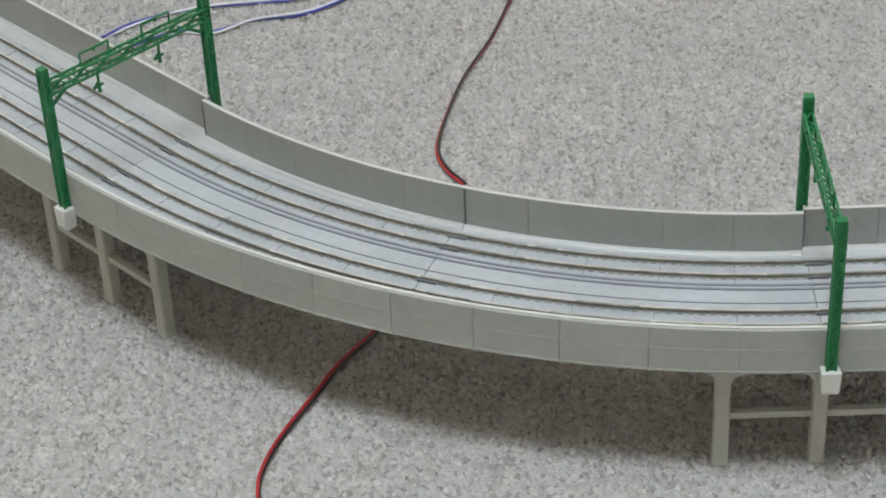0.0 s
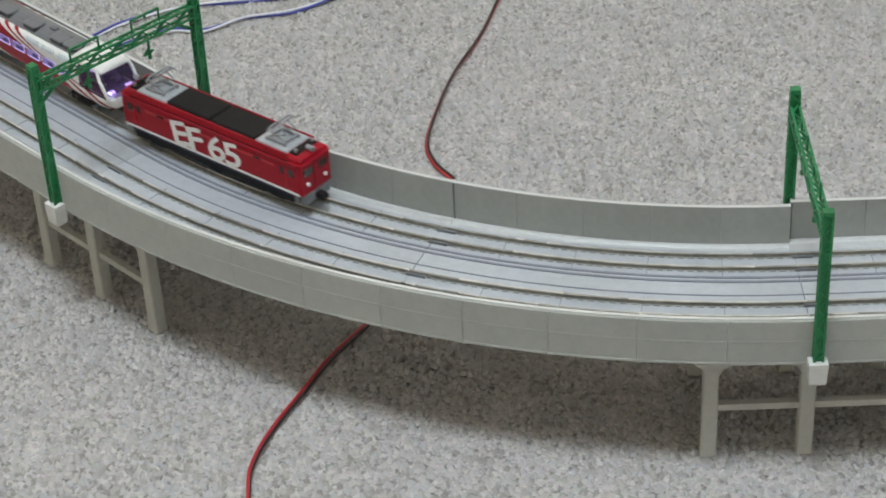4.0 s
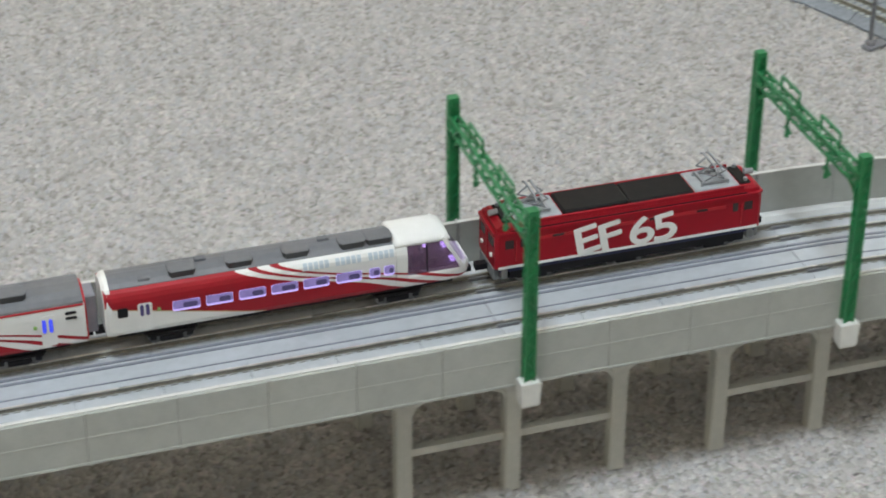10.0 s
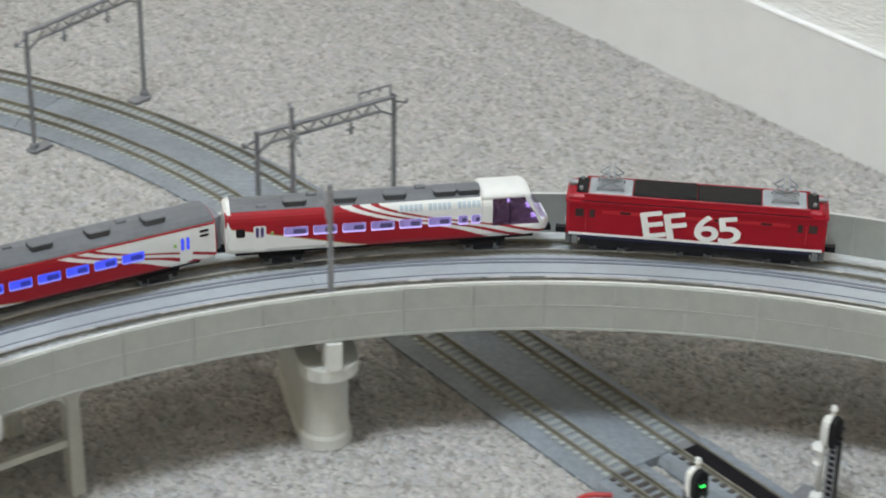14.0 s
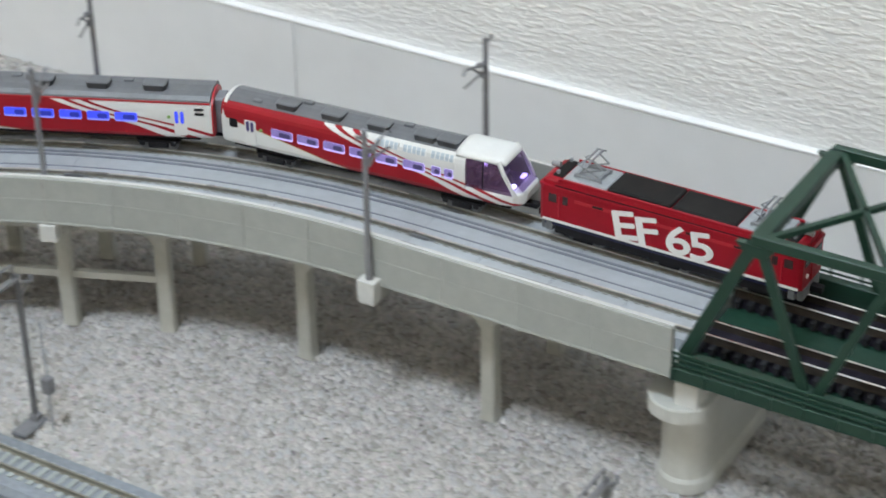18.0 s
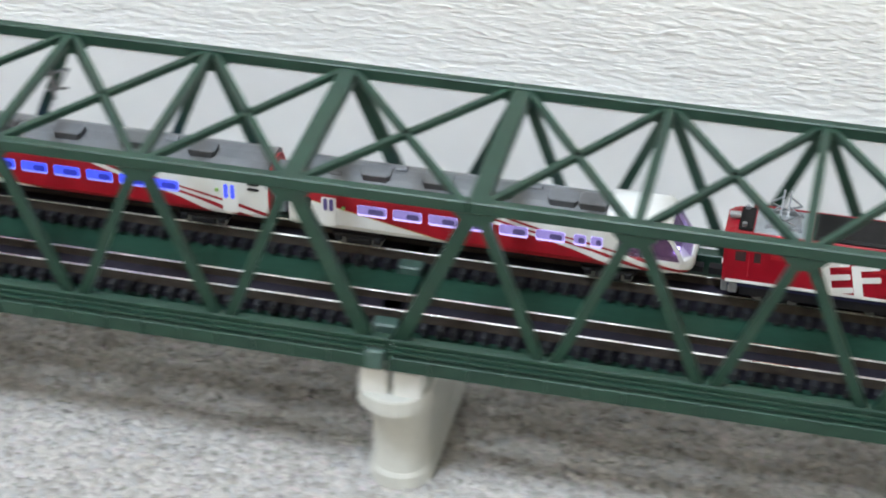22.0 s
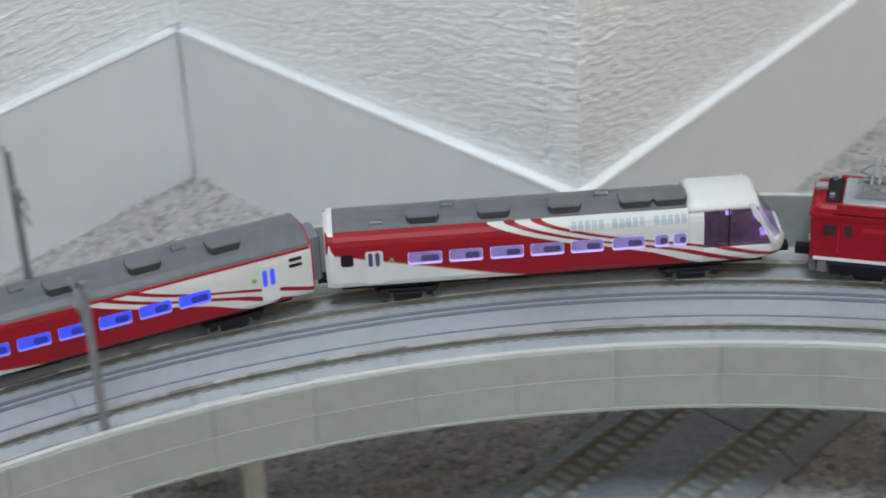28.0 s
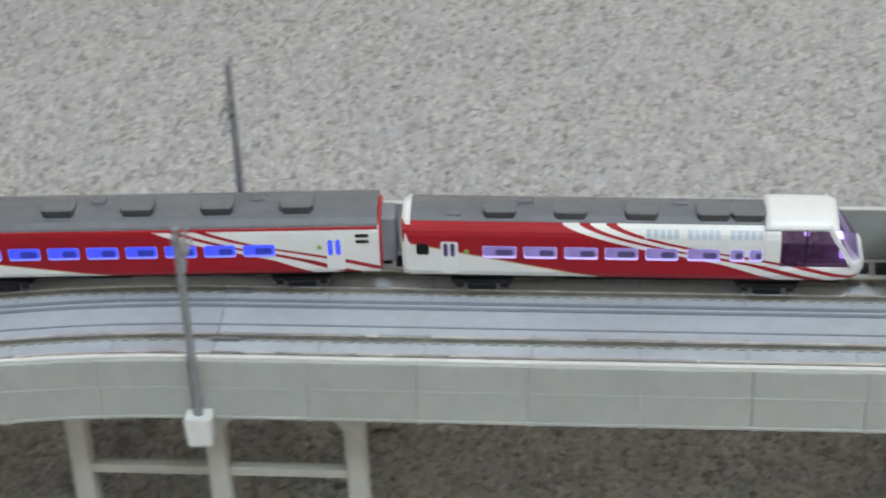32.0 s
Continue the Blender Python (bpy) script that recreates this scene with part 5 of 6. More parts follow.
def roof_unit(parent, x, ln, dz=0.0):
    """A cooling unit: sloping dark grille sides under a paler cover."""
    z, wd, y = ROOF_Z - 0.0035 + dz, 0.0070, -0.0028
    eight = ((-1, -0.62), (-0.82, -1), (0.82, -1), (1, -0.62), (1, 0.62), (0.82, 1), (-0.82, 1), (-1, 0.62))

    def rings(levels):
        return [[(x + sx * (ln / 2 - i), y + sy * (wd / 2 - i), zz) for sx, sy in eight] for zz, i in levels]

    un = part("roof_unit", loft(bmesh.new(), rings(((z, 0.0010), (z + 0.0018, 0.0002), (z + 0.0039, 0.0)))), M_ACGRY, parent, "dark grey cooling unit")
    part("cover", loft(bmesh.new(), rings(((z + 0.0039, -0.0001), (z + 0.0042, 0.0), (z + 0.0044, 0.0007)))), M_ROOFGRY, un)


def roof_box(parent, x, y, dz=0.0):
    part("roof_box", boxes((x - 0.0021, x + 0.0021, y - 0.0013, y + 0.0013, ROOF_Z - 0.0022 + dz, ROOF_Z + 0.0009 - 0.0002 * (y < -0.002) * 8 + dz), bevel=0.0003), M_ROOFGRY, parent)


def shoulder_quad(bm, x0, x1, side, proud):
    """A thin panel that follows the rounded shoulder of the observation coach."""
    k = 0.0260 - FLOOR_Z
    bow = [(0.984, 0.805), (0.962, 0.848), (0.940, 0.890), (0.896, 0.925), (0.862, 0.948)]
    outer = [(HALF_W * w + 0.75 * proud, FLOOR_Z + k * f + 0.66 * proud) for w, f in bow]
    inner = [(HALF_W * w - 0.0004, FLOOR_Z + k * f - 0.0004) for w, f in reversed(bow)]
    return loft(bm, [[(x, side * y, z) for y, z in outer + inner] for x in (x0, x1)])


def coach_common(g, wins, win_mat, edge_mat, dark_mat, z_win=(0.0152, 0.0196)):
    for side in (1, -1):
        for k, (x, w) in enumerate(wins):
            fr = part("window", side_quad(bmesh.new(), x - w / 2, x + w / 2, z_win[0], z_win[1], side, 0.0002), edge_mat, g)
            part("pane", side_quad(bmesh.new(), x - w / 2 + 0.0001, x + w / 2 - 0.0001, z_win[0] + 0.0009, z_win[1] + 0.0000, side, 0.0004), win_mat, fr)
            # dark patch: a seat in lilac windows, uneven glow painted in blue ones
            bm = bmesh.new()
            side_quad(bm, x - w * (0.02 if k % 3 else 0.12), x + w * 0.40, z_win[0] + 0.0012, z_win[1] - 0.0009, side, 0.00055)
            part("seat_and_dim_patch", bm, dark_mat, fr)


def observation_coach():
    L = 0.134
    g = thing("observation_coach", "red and white model coach with lilac windows and glazed nose", "railway coach", "train")
    h = L / 2
    liv = livery_material("observation_coach_livery", 0.352, 0.815, 0.43, 0.68, L, 0.0172)
    # lower body with painted sides, up to the roof edge
    bm = bmesh.new()
    zs = 0.0260

    def low_ring(x, hw, z0, zt):
        k = zt - z0
        if zt > 0.02:
            prof = [(0.93, z0), (1.0, z0 + 0.0018), (1.0, z0 + k * 0.70), (0.985, z0 + k * 0.80), (0.94, z0 + k * 0.89), (0.85, z0 + k * 0.955), (0.70, zt)]
        else:
            prof = [(0.93, z0), (1.0, z0 + 0.0018), (1.0, z0 + k * 0.72), (0.975, z0 + k * 0.87), (0.90, zt)]
        return [(x, -hw * a, z) for a, z in prof] + [(x, hw * a, z) for a, z in reversed(prof)]

    loft(bm, [low_ring(-h, HALF_W * 0.93, FLOOR_Z, zs), low_ring(-h + 0.0022, HALF_W, FLOOR_Z, zs), low_ring(0.0388, HALF_W, FLOOR_Z, zs)])
    part("body_side", bm, liv, g, "red side with sweeping white bands")
    part("cab_frame", loft(bmesh.new(), [low_ring(0.0389, HALF_W * 1.002, FLOOR_Z, zs + 0.0003), low_ring(0.0431, HALF_W * 1.002, FLOOR_Z, zs + 0.0003)]), liv, g, "white frame behind the cab windows")
    # white cab: roof, lower nose, glazing
    bm = bmesh.new()

    def cap_ring(x, w, dz):
        prof = [(0.885, 0.0253), (0.88, 0.0262 + dz * 0.3), (0.80, 0.0273 + dz * 0.6), (0.64, 0.0281 + dz), (0.40, 0.0286 + dz), (0.0, 0.0288 + dz)]
        return [(x, -HALF_W * w * a, z) for a, z in prof] + [(x, HALF_W * w * a, z) for a, z in reversed(prof[:-1])]

    loft(bm, [cap_ring(0.0386, 1.0, -0.0004), cap_ring(0.0405, 1.008, 0), cap_ring(0.0550, 1.0, 0), cap_ring(0.0580, 0.975, -0.0005), cap_ring(0.0593, 0.94, -0.0014), cap_ring(0.0598, 0.90, -0.0026)])
    part("cab_roof", bm, M_CARWHITE, g, "white cab roof", smooth=True)
    bm = bmesh.new()
    loft(bm, [low_ring(0.0432, HALF_W, FLOOR_Z, 0.0138), low_ring(0.0585, HALF_W * 0.99, FLOOR_Z, 0.0139), low_ring(0.0630, HALF_W * 0.92, FLOOR_Z + 0.0002, 0.0143), low_ring(0.0655, HALF_W * 0.80, FLOOR_Z + 0.0006, 0.0146), low_ring(0.0668, HALF_W * 0.68, FLOOR_Z + 0.0012, 0.0150), low_ring(h + 0.0006, HALF_W * 0.56, FLOOR_Z + 0.0022, 0.0138)])
    part("nose_apron", bm, liv, g)
    for side in (1, -1):
        bm = bmesh.new()
        loft(bm, [[(0.0428, side * y, z), (xf, side * y, z)] for z, y, xf in ((0.0134, HALF_W * 0.962, 0.0630), (0.0215, HALF_W * 0.962, 0.0594), (0.0266, HALF_W * 0.84, 0.0570))], close=False, caps=False)
        bmesh.ops.solidify(bm, geom=bm.faces[:], thickness=0.0003)
        part("cab_side_window", bm, M_CABGLASS, g, "purple tinted cab glazing")
    bm = bmesh.new()
    loft(bm, [[(0.0590, -HALF_W * 0.74, 0.0262), (0.0590, HALF_W * 0.74, 0.0262)], [(0.0634, -HALF_W * 0.80, 0.0188), (0.0634, HALF_W * 0.80, 0.0188)], [(0.0664, -HALF_W * 0.70, 0.0146), (0.0664, HALF_W * 0.70, 0.0146)]], close=False, caps=False)
    bmesh.ops.solidify(bm, geom=bm.faces[:], thickness=0.0004)
    part("windscreen", bm, M_SCREEN, g, "sloping windscreen with a lilac glow behind it")
    # the lounge behind the glass: back wall, floor, seats and a lilac ceiling lamp
    cabin = part("cab_interior", boxes((0.0432, 0.0440, -0.0082, 0.0082, 0.0139, 0.0264), (0.0442, 0.0625, -0.0080, 0.0080, 0.0139, 0.0143)), M_CABIN, g, "dark purple-grey cab interior")
    for x in (0.0470, 0.0530):
        for y in (-0.0042, 0.0042):
            part("seat", boxes((x - 0.0018, x + 0.0018, y - 0.0022, y + 0.0022, 0.0144, 0.0168), (x - 0.0018, x - 0.0008, y - 0.0022, y + 0.0022, 0.0168, 0.0200), bevel=0.0003), M_CABIN, cabin)
    part("ceiling_lamp", boxes((0.0497, 0.0513, -0.0072, -0.0058, 0.0226, 0.0240), (0.0497, 0.0513, 0.0058, 0.0072, 0.0226, 0.0240), bevel=0.0003), M_CABLAMP, cabin, "lilac lamp strip")
    part("console_lamp", boxes((0.0604, 0.0622, -0.0066, -0.0034, 0.0146, 0.0156), (0.0604, 0.0622, 0.0034, 0.0066, 0.0146, 0.0156), bevel=0.0002), M_CABLAMP, cabin, "lilac lamp behind the windscreen")
    for side in (1, -1):
        bm = bmesh.new()
        bar(bm, (0.0568, side * HALF_W * 0.855, 0.0268), (0.0597, side * HALF_W * 0.965, 0.0215), 0.0013, 0.0012)
        bar(bm, (0.0597, side * HALF_W * 0.965, 0.0217), (0.0640, side * HALF_W * 0.91, 0.0136), 0.0013, 0.0012)
        part("pillar", bm, M_CARWHITE, g)
        bm = bmesh.new()
        bar(bm, (0.0505, side * HALF_W * 0.968, 0.0138), (0.0505, side * HALF_W * 0.966, 0.0215), 0.0004, 0.0004)
        bar(bm, (0.0505, side * HALF_W * 0.966, 0.0215), (0.0505, side * HALF_W * 0.865, 0.0258), 0.0004, 0.0004)
        part("window_bar", bm, M_BLACK, g)
    # grey roof
    bm = bmesh.new()

    def roof_ring(x):
        prof = [(0.705, zs - 0.0003), (0.69, zs + 0.0002), (0.50, 0.0273), (0.25, 0.0282), (0.0, ROOF_Z)]
        return [(x, -HALF_W * a, z) for a, z in prof] + [(x, HALF_W * a, z) for a, z in reversed(prof[:-1])]

    loft(bm, [roof_ring(-h + 0.0022), roof_ring(0.0384)])
    part("roof", bm, M_ROOFGRY, g, "grey roof", smooth=False)
    bm = bmesh.new()
    loft(bm, [ring(-h - 0.0002, HALF_W * 0.90, FLOOR_Z + 0.002, ROOF_Z - 0.0012), ring(-h + 0.0010, HALF_W * 0.985, FLOOR_Z + 0.0004, ROOF_Z), ring(-h + 0.0024, HALF_W * 1.004, FLOOR_Z - 0.0001, ROOF_Z + 0.0003)])
    part("end_rim", bm, M_CARWHITE, g, "white rounded end")
    px = L / 1460
    mid = 746
    for c in (328, 553, 778, 1005, 1113):
        roof_unit(g, (c - mid) * px, 0.0098)
    for c in (180, 410, 900):
        roof_box(g, (c - mid) * px, -0.0042 if c == 180 else 0.0006)
    wins = [((c - mid) * px, w * px) for c, w in ((328, 108), (458, 106), (588, 106), (716, 106), (843, 104), (975, 104), (1080, 44), (1139, 42))]
    coach_common(g, wins, M_WINLILM, M_WINLIL, M_WINLILD, (0.0152, 0.0193))
    for side in (1, -1):
        for c in (845, 975, 1108):
            lv = part("skylight", shoulder_quad(bmesh.new(), (c - 54 - mid) * px, (c + 54 - mid) * px, side, 0.00012), M_SKYWIN, g, "row of pale blue-grey panes on the shoulder")
            for i in range(6):
                x = (c - 54 + 21.6 * i - mid) * px
                part("mullion", shoulder_quad(bmesh.new(), x - 0.00022, x + 0.00022, side, 0.00026), M_CARWHITE, lv)
        dr = part("door", side_quad(bmesh.new(), (140 - mid) * px, (196 - mid) * px, 0.0096, 0.0206, side, 0.0002), M_CARWHITE, g, "white entrance door")
        for c in (156, 178):
            part("door_window", side_quad(bmesh.new(), (c - 7 - mid) * px, (c + 7 - mid) * px, 0.0156, 0.0202, side, 0.00045), M_WINLILD, dr)
        part("end_window", side_quad(bmesh.new(), (62 - mid) * px, (102 - mid) * px, 0.0160, 0.0198, side, 0.0002), M_BLACK, g)
        bm = bmesh.new()
        cyl(bm, ((222 - mid) * px, side * HALF_W, 0.0172), ((222 - mid) * px, side * (HALF_W + 0.0004), 0.0172), 0.0007)
        part("emblem", bm, M_DOT, g)
        bm = bmesh.new()
        cyl(bm, (0.0630, side * 0.0050, 0.0125), (0.0672, side * 0.0045, 0.0125), 0.0010)
        part("headlight", bm, M_WHITE, g)
    under(g, L, 0.040)
    return g


def under(g, L, bx):
    part("underframe", boxes((-L / 2 + 0.004, L / 2 - 0.006, -0.0068, 0.0068, 0.0062, FLOOR_Z + 0.0004), (-0.020, -0.008, -0.0076, 0.0076, 0.0064, 0.0080), (0.002, 0.016, -0.0076, 0.0076, 0.0066, 0.0080)), M_BLACK, g, "black underframe")
    bogie(g, -bx - 0.004)
    bogie(g, bx)
    for e in (-1, 1):
        bm = bmesh.new()
        bar(bm, (e * (L / 2 - 0.006), 0, 0.0066), (e * (L / 2 + 0.003), 0, 0.0066), 0.0030, 0.0020)
        part("coupler", bm, M_BLACK, g)


def saloon_coach():
    L = 0.134
    h = L / 2
    g = thing("saloon_coach", "red and white model coach with blue lit windows", "railway coach", "train")
    liv = livery_material("saloon_coach_livery", 0.493, 0.855, 0.40, 0.50, L, 0.0155)
    zs = 0.0240

    def low_ring(x, hw):
        prof = [(0.95, FLOOR_Z), (1.0, FLOOR_Z + 0.0014), (1.0, 0.0205), (0.985, 0.0228), (0.955, zs)]
        return [(x, -hw * a, z) for a, z in prof] + [(x, hw * a, z) for a, z in reversed(prof)]

    bm = bmesh.new()
    loft(bm, [low_ring(-h, HALF_W * 0.985), low_ring(-h + 0.0008, HALF_W), low_ring(h - 0.0008, HALF_W), low_ring(h, HALF_W * 0.985)])
    part("body_side", bm, liv, g, "red side with sweeping white bands")
    bm = bmesh.new()

    def roof_ring(x):
        prof = [(0.955, zs - 0.0003), (0.90, 0.0252), (0.76, 0.0266), (0.48, 0.0277), (0.0, 0.0281)]
        return [(x, -HALF_W * a, z) for a, z in prof] + [(x, HALF_W * a, z) for a, z in reversed(prof[:-1])]

    loft(bm, [roof_ring(-h + 0.0003), roof_ring(h - 0.0003)])
    part("roof", bm, M_ROOFGRY, g, "grey roof")
    for side in (1, -1):
        bm = bmesh.new()
        bar(bm, (-h + 0.0004, side * HALF_W * 0.962, zs + 0.0001), (h - 0.0004, side * HALF_W * 0.962, zs + 0.0001), 0.0005, 0.0006)
        part("gutter", bm, M_CARRED, g, "thin red gutter line")
    for e in (h - 0.0002, -h - 0.0006):
        part("end_wall", loft(bmesh.new(), [ring(x, HALF_W * 0.95, FLOOR_Z + 0.0006, 0.0272) for x in (e, e + 0.0008)]), M_CARRED, g, "dark red end wall")
    part("gangway", boxes((h, h + 0.0048, -0.0044, 0.0044, FLOOR_Z, 0.0242), bevel=0.0006), M_GAPGREY, g, "grey gangway bellows")
    px = 1 / 12080
    for i in range(6):
        roof_unit(g, h - (1335 - 1045) * px - i * 0.0236, 0.0098, 0.0008)
    for i in range(5):
        roof_box(g, h - (1335 - 900) * px - i * 0.0236, -0.0035 if i % 2 else 0.0012, -0.0004)
    wins = [(h - (1335 - 905) * px - i * 0.01165, 0.0095) for i in range(9)]
    coach_common(g, wins, M_WINBLU, M_WINBLUE, M_WINBLUD, (0.0148, 0.0190))
    for side in (1, -1):
        for c in (1160, 1188):
            x = h - (1335 - c) * px
            part("door_window", side_quad(bmesh.new(), x - 0.0007, x + 0.0007, 0.0150, 0.0205, side, 0.0003), M_WINBLU, g)
        x = h - (1335 - 1178) * px
        part("door", side_quad(bmesh.new(), x - 0.0027, x + 0.0027, 0.0096, 0.0218, side, 0.00015), M_CARWHITE, g, "white entrance door")
        for z in (0.0196, 0.0216):
            x = h - (1335 - 1275) * px
            part("vent", side_quad(bmesh.new(), x - 0.0021, x + 0.0021, z - 0.0005, z + 0.0005, side, 0.0002), M_BLACK, g)
        x = h - (1335 - 1122) * px
        bm = bmesh.new()
        cyl(bm, (x, side * HALF_W, 0.0178), (x, side * (HALF_W + 0.0004), 0.0178), 0.0007)
        part("emblem", bm, M_DOT, g)
    under(g, L, 0.043)
    return g


def letters(body, wide, high, turn):
    """Bold lettering: close copies of the outline, each a hair in front of the last."""
    cu = bpy.data.curves.new("lettering", "FONT")
    cu.body, cu.size, cu.extrude = body, 0.015, 0.00012
    ob = bpy.data.objects.new("lettering", cu)
    scene.collection.objects.link(ob)
    bpy.context.view_layer.update()
    base = bpy.data.meshes.new_from_object(ob.evaluated_get(bpy.context.evaluated_depsgraph_get()))
    bpy.data.objects.remove(ob)
    co = np.empty(len(base.vertices) * 3)
    base.vertices.foreach_get("co", co)
    lo, hi = co.reshape(-1, 3).min(0), co.reshape(-1, 3).max(0)
    fit = Matrix.Rotation(math.radians(turn), 4, "Z") @ Matrix.Diagonal(((wide - 0.0005) / (hi[0] - lo[0]), (high - 0.0004) / (hi[1] - lo[1]), 1, 1)) @ Matrix.Translation((-(lo[0] + hi[0]) / 2, -lo[1], 0))
    bm = bmesh.new()
    for k, (dx, dy) in enumerate(((0, 0), (0.0003, 0), (-0.0003, 0), (0, 0.00028), (0, -0.00028))):
        start = len(bm.verts)
        bm.from_mesh(base)
        bm.verts.ensure_lookup_table()
        bmesh.ops.transform(bm, matrix=Matrix.Translation((dx, dy, k * 0.00002)) @ fit, verts=bm.verts[start:])
    me = bpy.data.meshes.new("lettering")
    bm.to_mesh(me)
    bm.free()
    me.materials.append(M_WHITE)
    return me


def pantograph(parent, x):
    z = 0.0292
    pb = part("pantograph_base", boxes((x - 0.0055, x + 0.0055, -0.0048, -0.0038, z - 0.0010, z), (x - 0.0055, x + 0.0055, 0.0038, 0.0048, z - 0.0010, z), (x - 0.0050, x - 0.0040, -0.0045, 0.0045, z - 0.0008, z + 0.0002), (x + 0.0040, x + 0.0050, -0.0045, 0.0045, z - 0.0008, z + 0.0002)), M_SILVER, parent, "half-raised silver pantograph")
    zm, zt = z + 0.0034, z + 0.0068
    for y in (-0.0034, 0.0034):
        for sg in (1, -1):
            part("lower_arm", bar(bmesh.new(), (x - sg * 0.0040, y, z), (x + sg * 0.0050, y * 0.9, zm), 0.0005), M_SILVER, pb)
            part("upper_arm", bar(bmesh.new(), (x + sg * 0.0050, y * 0.9, zm), (x + sg * 0.0008, y * 0.8, zt), 0.0005), M_SILVER, pb)
    bm = bmesh.new()
    for e in (-0.0011, 0.0011):
        bar(bm, (x + e, -0.0056, zt), (x + e, 0.0056, zt), 0.0006, 0.0007)
        for sg in (-1, 1):
            bar(bm, (x + e, sg * 0.0056, zt), (x + e, sg * 0.0078, zt - 0.0013), 0.0006)
    part("contact_bar", bm, M_SILVER, pb)
    bm = bmesh.new()
    for sx in (-1, 1):
        for sy in (-1, 1):
            cyl(bm, (x + sx * 0.0052, sy * 0.0043, z - 0.0022), (x + sx * 0.0052, sy * 0.0043, z - 0.0009), 0.0008, n=8)
    part("insulator", bm, M_SILVER, pb)


def locomotive():
    L = 0.1065
    h = L / 2
    hw = 0.0096
    z0, z1 = 0.0092, 0.0236
    g = thing("electric_locomotive", "red model electric locomotive with white lettering and black roof", "locomotive", "train")

    def lring(x, w, a, b):
        prof = [(0.985, a), (1.0, a + 0.0008), (1.0, b - 0.0012), (0.985, b)]
        return [(x, -w * k, z) for k, z in prof] + [(x, w * k, z) for k, z in reversed(prof)]

    bm = bmesh.new()
    loft(bm, [lring(-h, hw * 0.93, z0, z1 - 0.0006), lring(-h + 0.0012, hw, z0, z1), lring(h - 0.0012, hw, z0, z1), lring(h, hw * 0.93, z0, z1 - 0.0006)])
    part("body", bm, M_LOCORED, g, "red body")
    # roof: red cant rail round a raised deck
    bm = bmesh.new()
    loft(bm, [[(x * 1.0, y, z) for x, y in ((-h - 0.0006, -hw * 0.9), (-h + 0.002, -hw - 0.0005), (h - 0.002, -hw - 0.0005), (h + 0.0006, -hw * 0.9), (h + 0.0006, hw * 0.9), (h - 0.002, hw + 0.0005), (-h + 0.002, hw + 0.0005), (-h - 0.0006, hw * 0.9))] for z in (z1 - 0.0002, z1 + 0.0010)])
    part("cant_rail", bm, M_LOCORED, g, "red roof rim")
    bm = bmesh.new()

    def rring(x, w, b):
        prof = [(1.0, z1 + 0.0009), (0.97, z1 + 0.0024), (0.86, b - 0.0005), (0.6, b)]
        return [(x, -w * k, z) for k, z in prof] + [(x, w * k, z) for k, z in reversed(prof)]

    loft(bm, [rring(-h + 0.0008, hw * 0.88, 0.0264), rring(-h + 0.0026, hw * 0.93, 0.0274), rring(h - 0.0026, hw * 0.93, 0.0274), rring(h - 0.0008, hw * 0.88, 0.0264)])
    part("roof", bm, M_LOCORED, g)
    part("roof_hatch", boxes((-0.0262, -0.0001, -0.0074, 0.0072, 0.0262, 0.0287), bevel=0.0007), M_ROOFBLK, g, "black roof hatch")
    part("roof_hatch", boxes((0.0001, 0.0262, -0.0074, 0.0074, 0.0262, 0.0282), bevel=0.0007), M_ROOFBLK, g, "black roof hatch")
    for sg in (1, -1):
        part("roof_plate", boxes((sg * 0.0266, sg * 0.0446, -0.0075, 0.0075, 0.0262, 0.0279), bevel=0.0004), M_PANBASE, g, "grey pantograph deck")
        part("end_hatch", boxes((sg * 0.0450, sg * 0.0496, -0.0066, 0.0066, 0.0262, 0.0280), bevel=0.0005), M_ROOFBLK, g)
        pantograph(g, sg * 0.0358)
        bm = bmesh.new()
        cyl(bm, (sg * 0.0495, 0, 0.0286), (sg * 0.0530, 0, 0.0284), 0.0012, n=10)
        part("headlight", bm, M_SILVER, g)
        for y in (-0.0052, 0.0052):
            bm = bmesh.new()
            cyl(bm, (sg * 0.0478, y, 0.0276), (sg * 0.0478, y, 0.0292), 0.0008, n=8)
            part("whistle", bm, M_SILVER, g)
        # cab front
        for y in (-0.0046, 0.0046):
            part("front_window", boxes((sg * (h - 0.0006), sg * (h + 0.0002), y - 0.0030, y + 0.0030, 0.0178, 0.0216), bevel=0.0002), M_DARKWIN, g)
            bm = bmesh.new()
            cyl(bm, (sg * h, y * 1.15, 0.0138), (sg * (h + 0.0006), y * 1.15, 0.0138), 0.0009, n=10)
            part("marker_lamp", bm, M_WHITE, g)
        part("front_door", boxes((sg * (h - 0.0004), sg * (h + 0.0004), -0.0013, 0.0013, 0.0100, 0.0222)), M_LOCORED, g)
        part("pilot", boxes((sg * (h - 0.0024), sg * (h + 0.0002), -0.0080, 0.0080, 0.0040, 0.0090), bevel=0.0005), M_PILOT, g, "grey pilot plate")
        part("step", boxes((sg * (h - 0.0052), sg * (h - 0.0024), -0.0092, 0.0092, 0.0046, 0.0090), bevel=0.0003), M_JOIN, g)
        bm = bmesh.new()
        bar(bm, (sg * (h - 0.002), 0, 0.0066), (sg * (h + 0.0048), 0, 0.0066), 0.0030, 0.0024)
        part("coupler", bm, M_BLACK, g)
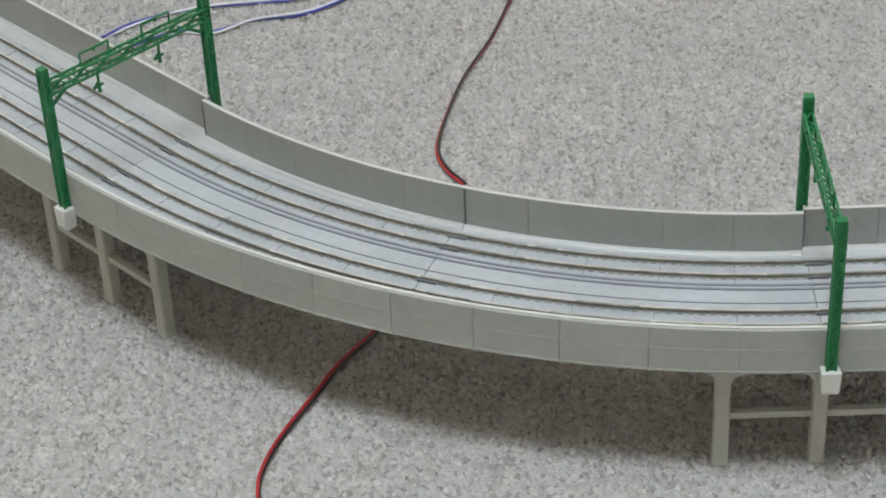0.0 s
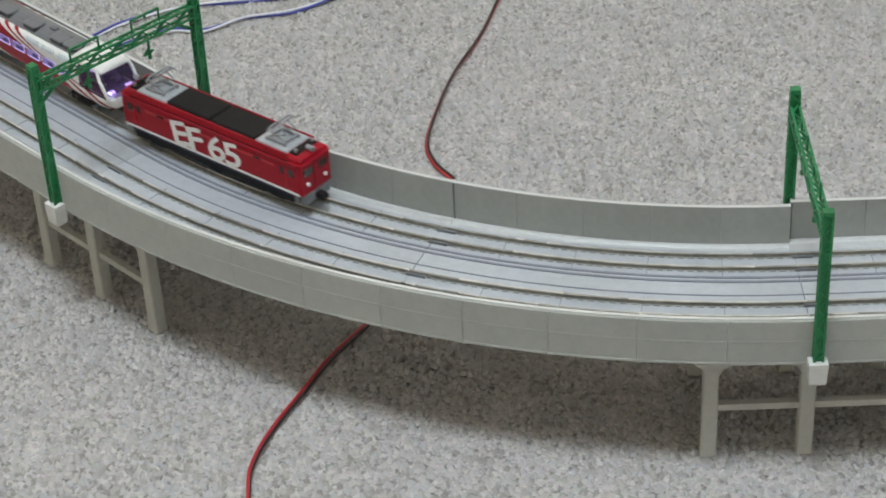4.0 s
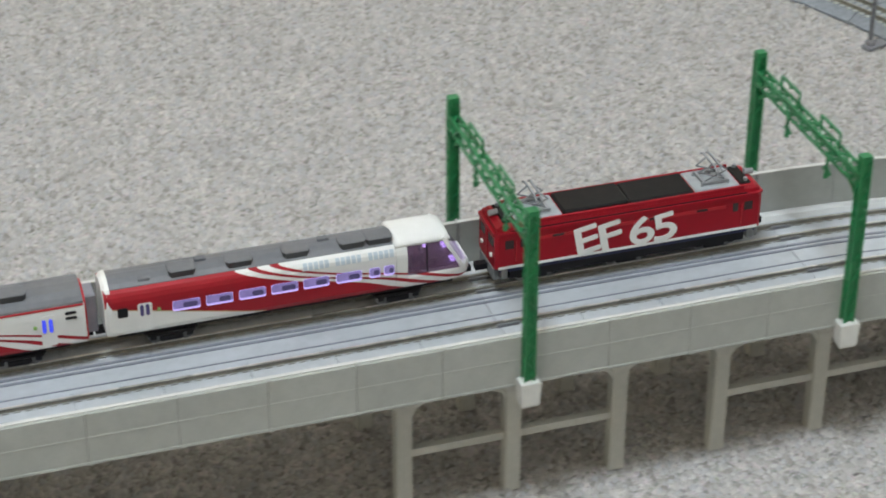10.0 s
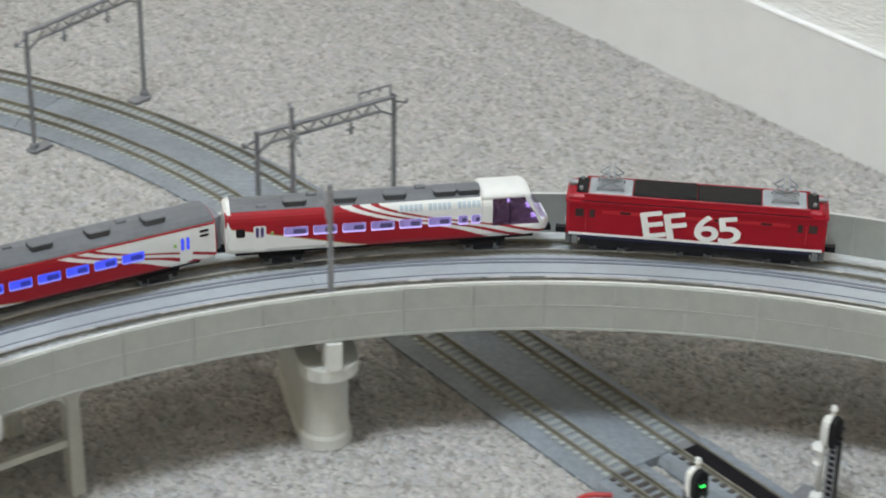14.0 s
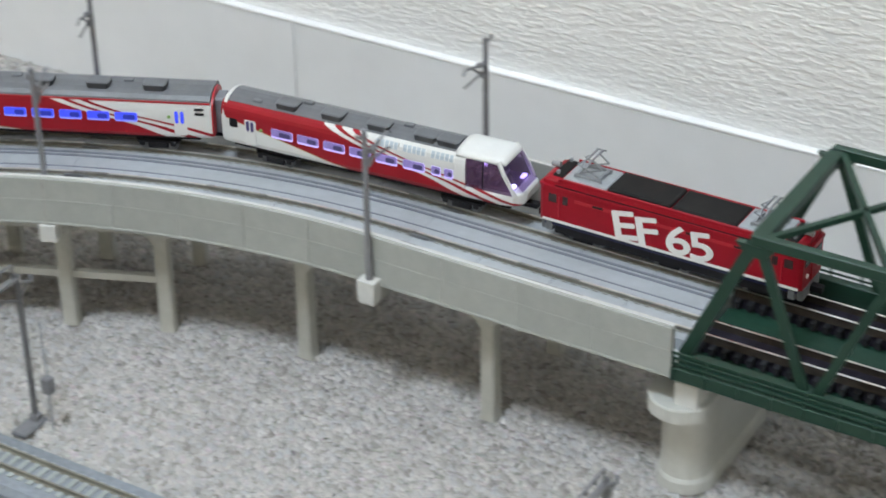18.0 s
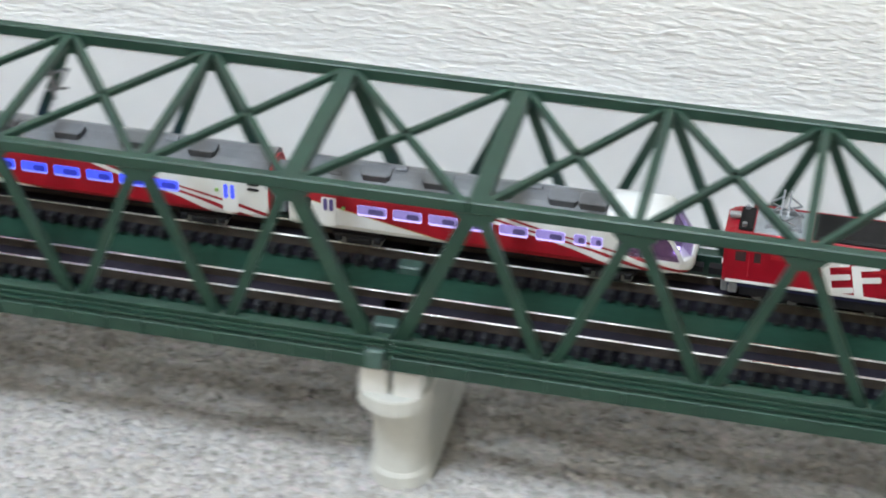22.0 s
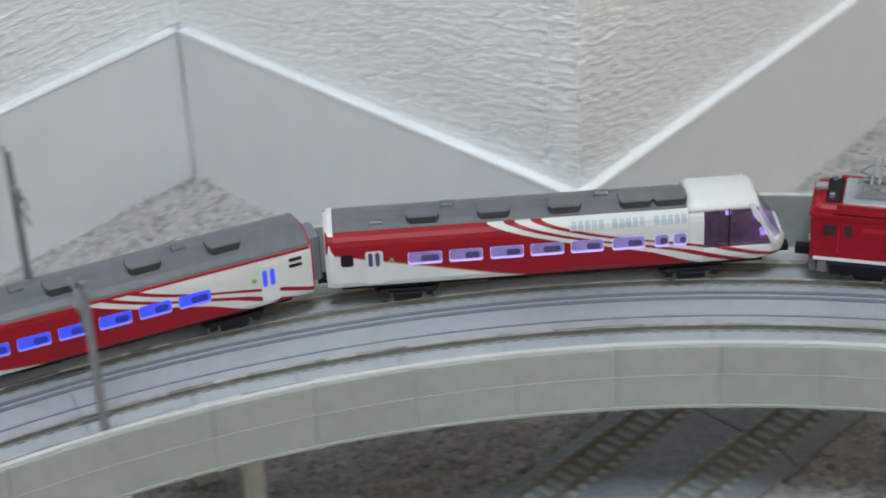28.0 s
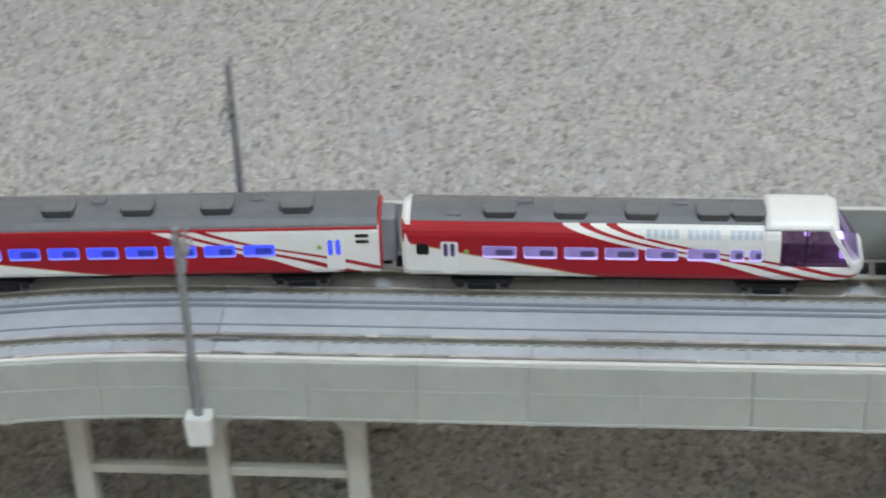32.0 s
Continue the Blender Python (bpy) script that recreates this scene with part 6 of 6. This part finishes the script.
    for side in (1, -1):
        y = side * hw
        part("white_stripe", boxes((-h + 0.0012, h - 0.0012, min(y, y + side * 0.00012), max(y, y + side * 0.00012), z0 + 0.0000, z0 + 0.0011)), M_WHITE, g, "white waist stripe")
        part("louvre_band", boxes((-0.0385, 0.0385, min(y, y + side * 0.0001), max(y, y + side * 0.0001), z1 - 0.0040, z1 - 0.0026)), M_CARRED, g, "darker louvre band")
        for i in range(12):
            x = -0.0352 + i * 0.0064
            part("side_louvre", boxes((x - 0.0022, x + 0.0022, min(y, y + side * 0.00018), max(y, y + side * 0.00018), z1 - 0.0037, z1 - 0.0027)), M_DARKWIN if i % 3 == 1 else M_CARRED, g)
        part("roof_rim", boxes((-0.0462, 0.0462, min(side * 0.0079, side * 0.0087), max(side * 0.0079, side * 0.0087), 0.0258, 0.0279), bevel=0.0003), M_LOCORED, g, "red rim along the roof hatches")
        # thin black strip that draws the shadow line below the rim
        part("roof_shade_strip", boxes((-0.0470, 0.0470, min(y * 0.945, y * 0.985), max(y * 0.945, y * 0.985), z1 + 0.0010, z1 + 0.0013)), M_ROOFBLK, g, "thin dark strip painted as shade under the roof rim")
        for sg in (1, -1):
            for xa, w in ((0.0478, 0.0034), (0.0425, 0.0022)):
                part("cab_window", boxes((sg * xa - w / 2, sg * xa + w / 2, min(y, y + side * 0.0001), max(y, y + side * 0.0001), 0.0176, 0.0212)), M_DARKWIN, g)
            part("handrail", boxes((sg * 0.0452 - 0.0002, sg * 0.0452 + 0.0002, min(y, y + side * 0.0004), max(y, y + side * 0.0004), 0.0120, 0.0205)), M_CARRED, g)
        rz = 0 if side < 0 else 180
        for me, x, z in ((LET_E, -0.0162, 0.0107), (LET_F, -0.0068, 0.0107), (LET_6, 0.0052, 0.0106), (LET_5, 0.0146, 0.0107)):
            part("lettering", me, M_WHITE, g, "white vinyl lettering", at=pose(x if side < 0 else -x, y + side * 0.0002, z, 90, 0, rz))
    part("underframe", boxes((-h + 0.002, h - 0.002, -0.0090, 0.0090, 0.0074, z0)), M_NAVY, g, "dark blue underframe edge")
    part("tank", boxes((-h + 0.006, h - 0.006, -0.0086, 0.0086, 0.0040, 0.0076)), M_BLACK, g, "black underframe boxes")
    for x in (-0.036, 0.0, 0.036):
        bogie(g, x)
    return g


LET_E, LET_F = letters("E", 0.0092, 0.0118, 11), letters("F", 0.0088, 0.0118, 11)
LET_6, LET_5 = letters("6", 0.0098, 0.0118, 8), letters("5", 0.0094, 0.0117, 9)
LOCO, OBS, SAL = locomotive(), observation_coach(), saloon_coach()


# ---- movement ----
# how far the locomotive's front has come along the line, each half second
FRONT = (-0.5913, -0.5447, -0.4981, -0.4515, -0.4049, -0.3583, -0.3117, -0.2647, -0.2172, -0.1688, -0.1194, -0.0694, -0.0191, 0.0304, 0.0791, 0.1271, 0.1744, 0.2210, 0.2671, 0.3127, 0.3590, 0.4061, 0.4532, 0.5011, 0.5488, 0.5963, 0.6447, 0.6937, 0.7440, 0.7949, 0.8462, 0.8976, 0.9489, 0.9998, 1.0500, 1.0995, 1.1489, 1.1987, 1.2499, 1.3011, 1.3540, 1.4083, 1.4640, 1.5207, 1.5784, 1.6365, 1.6943, 1.7508, 1.8058, 1.8594, 1.9120, 1.9634, 2.0147, 2.0672, 2.1204, 2.1743, 2.2288, 2.2837, 2.3389, 2.3940, 2.4487, 2.5021, 2.5572, 2.6147, 2.6749)


def rail_pose(s, wheelbase):
    """The pose of a vehicle whose two bogies stand on the outer track of the loop."""
    a, b = on_line(s - wheelbase / 2, -0.0165, RAIL_TOP), on_line(s + wheelbase / 2, -0.0165, RAIL_TOP)
    c, d = (a + b) / 2, b - a
    return pose(c.x, c.y, c.z, 0, 0, math.degrees(math.atan2(d.y, d.x)))


S_GRID = np.arange(-1.6, 3.2, 0.001)
# length along the outer track, which is longer than the middle line on right-hand bends
T_GRID = np.concatenate(([0.0], np.cumsum([0.001 * (1 + 0.0165 / 0.3975 * bend(s + 0.0005)) for s in S_GRID[:-1]])))


def ahead(s, d):
    """The place on the line that lies d metres of track ahead of s."""
    return float(np.interp(np.interp(s, S_GRID, T_GRID) + d, T_GRID, S_GRID))


def motions():
    for ob, gap, base in ((LOCO, 0.1299, 0.072), (OBS, 0.0, 0.082), (SAL, -0.1410, 0.086)):
        walk(ob, [(i * 0.5, rail_pose(ahead(s - 0.1830, gap), base)) for i, s in enumerate(FRONT)])


motions()
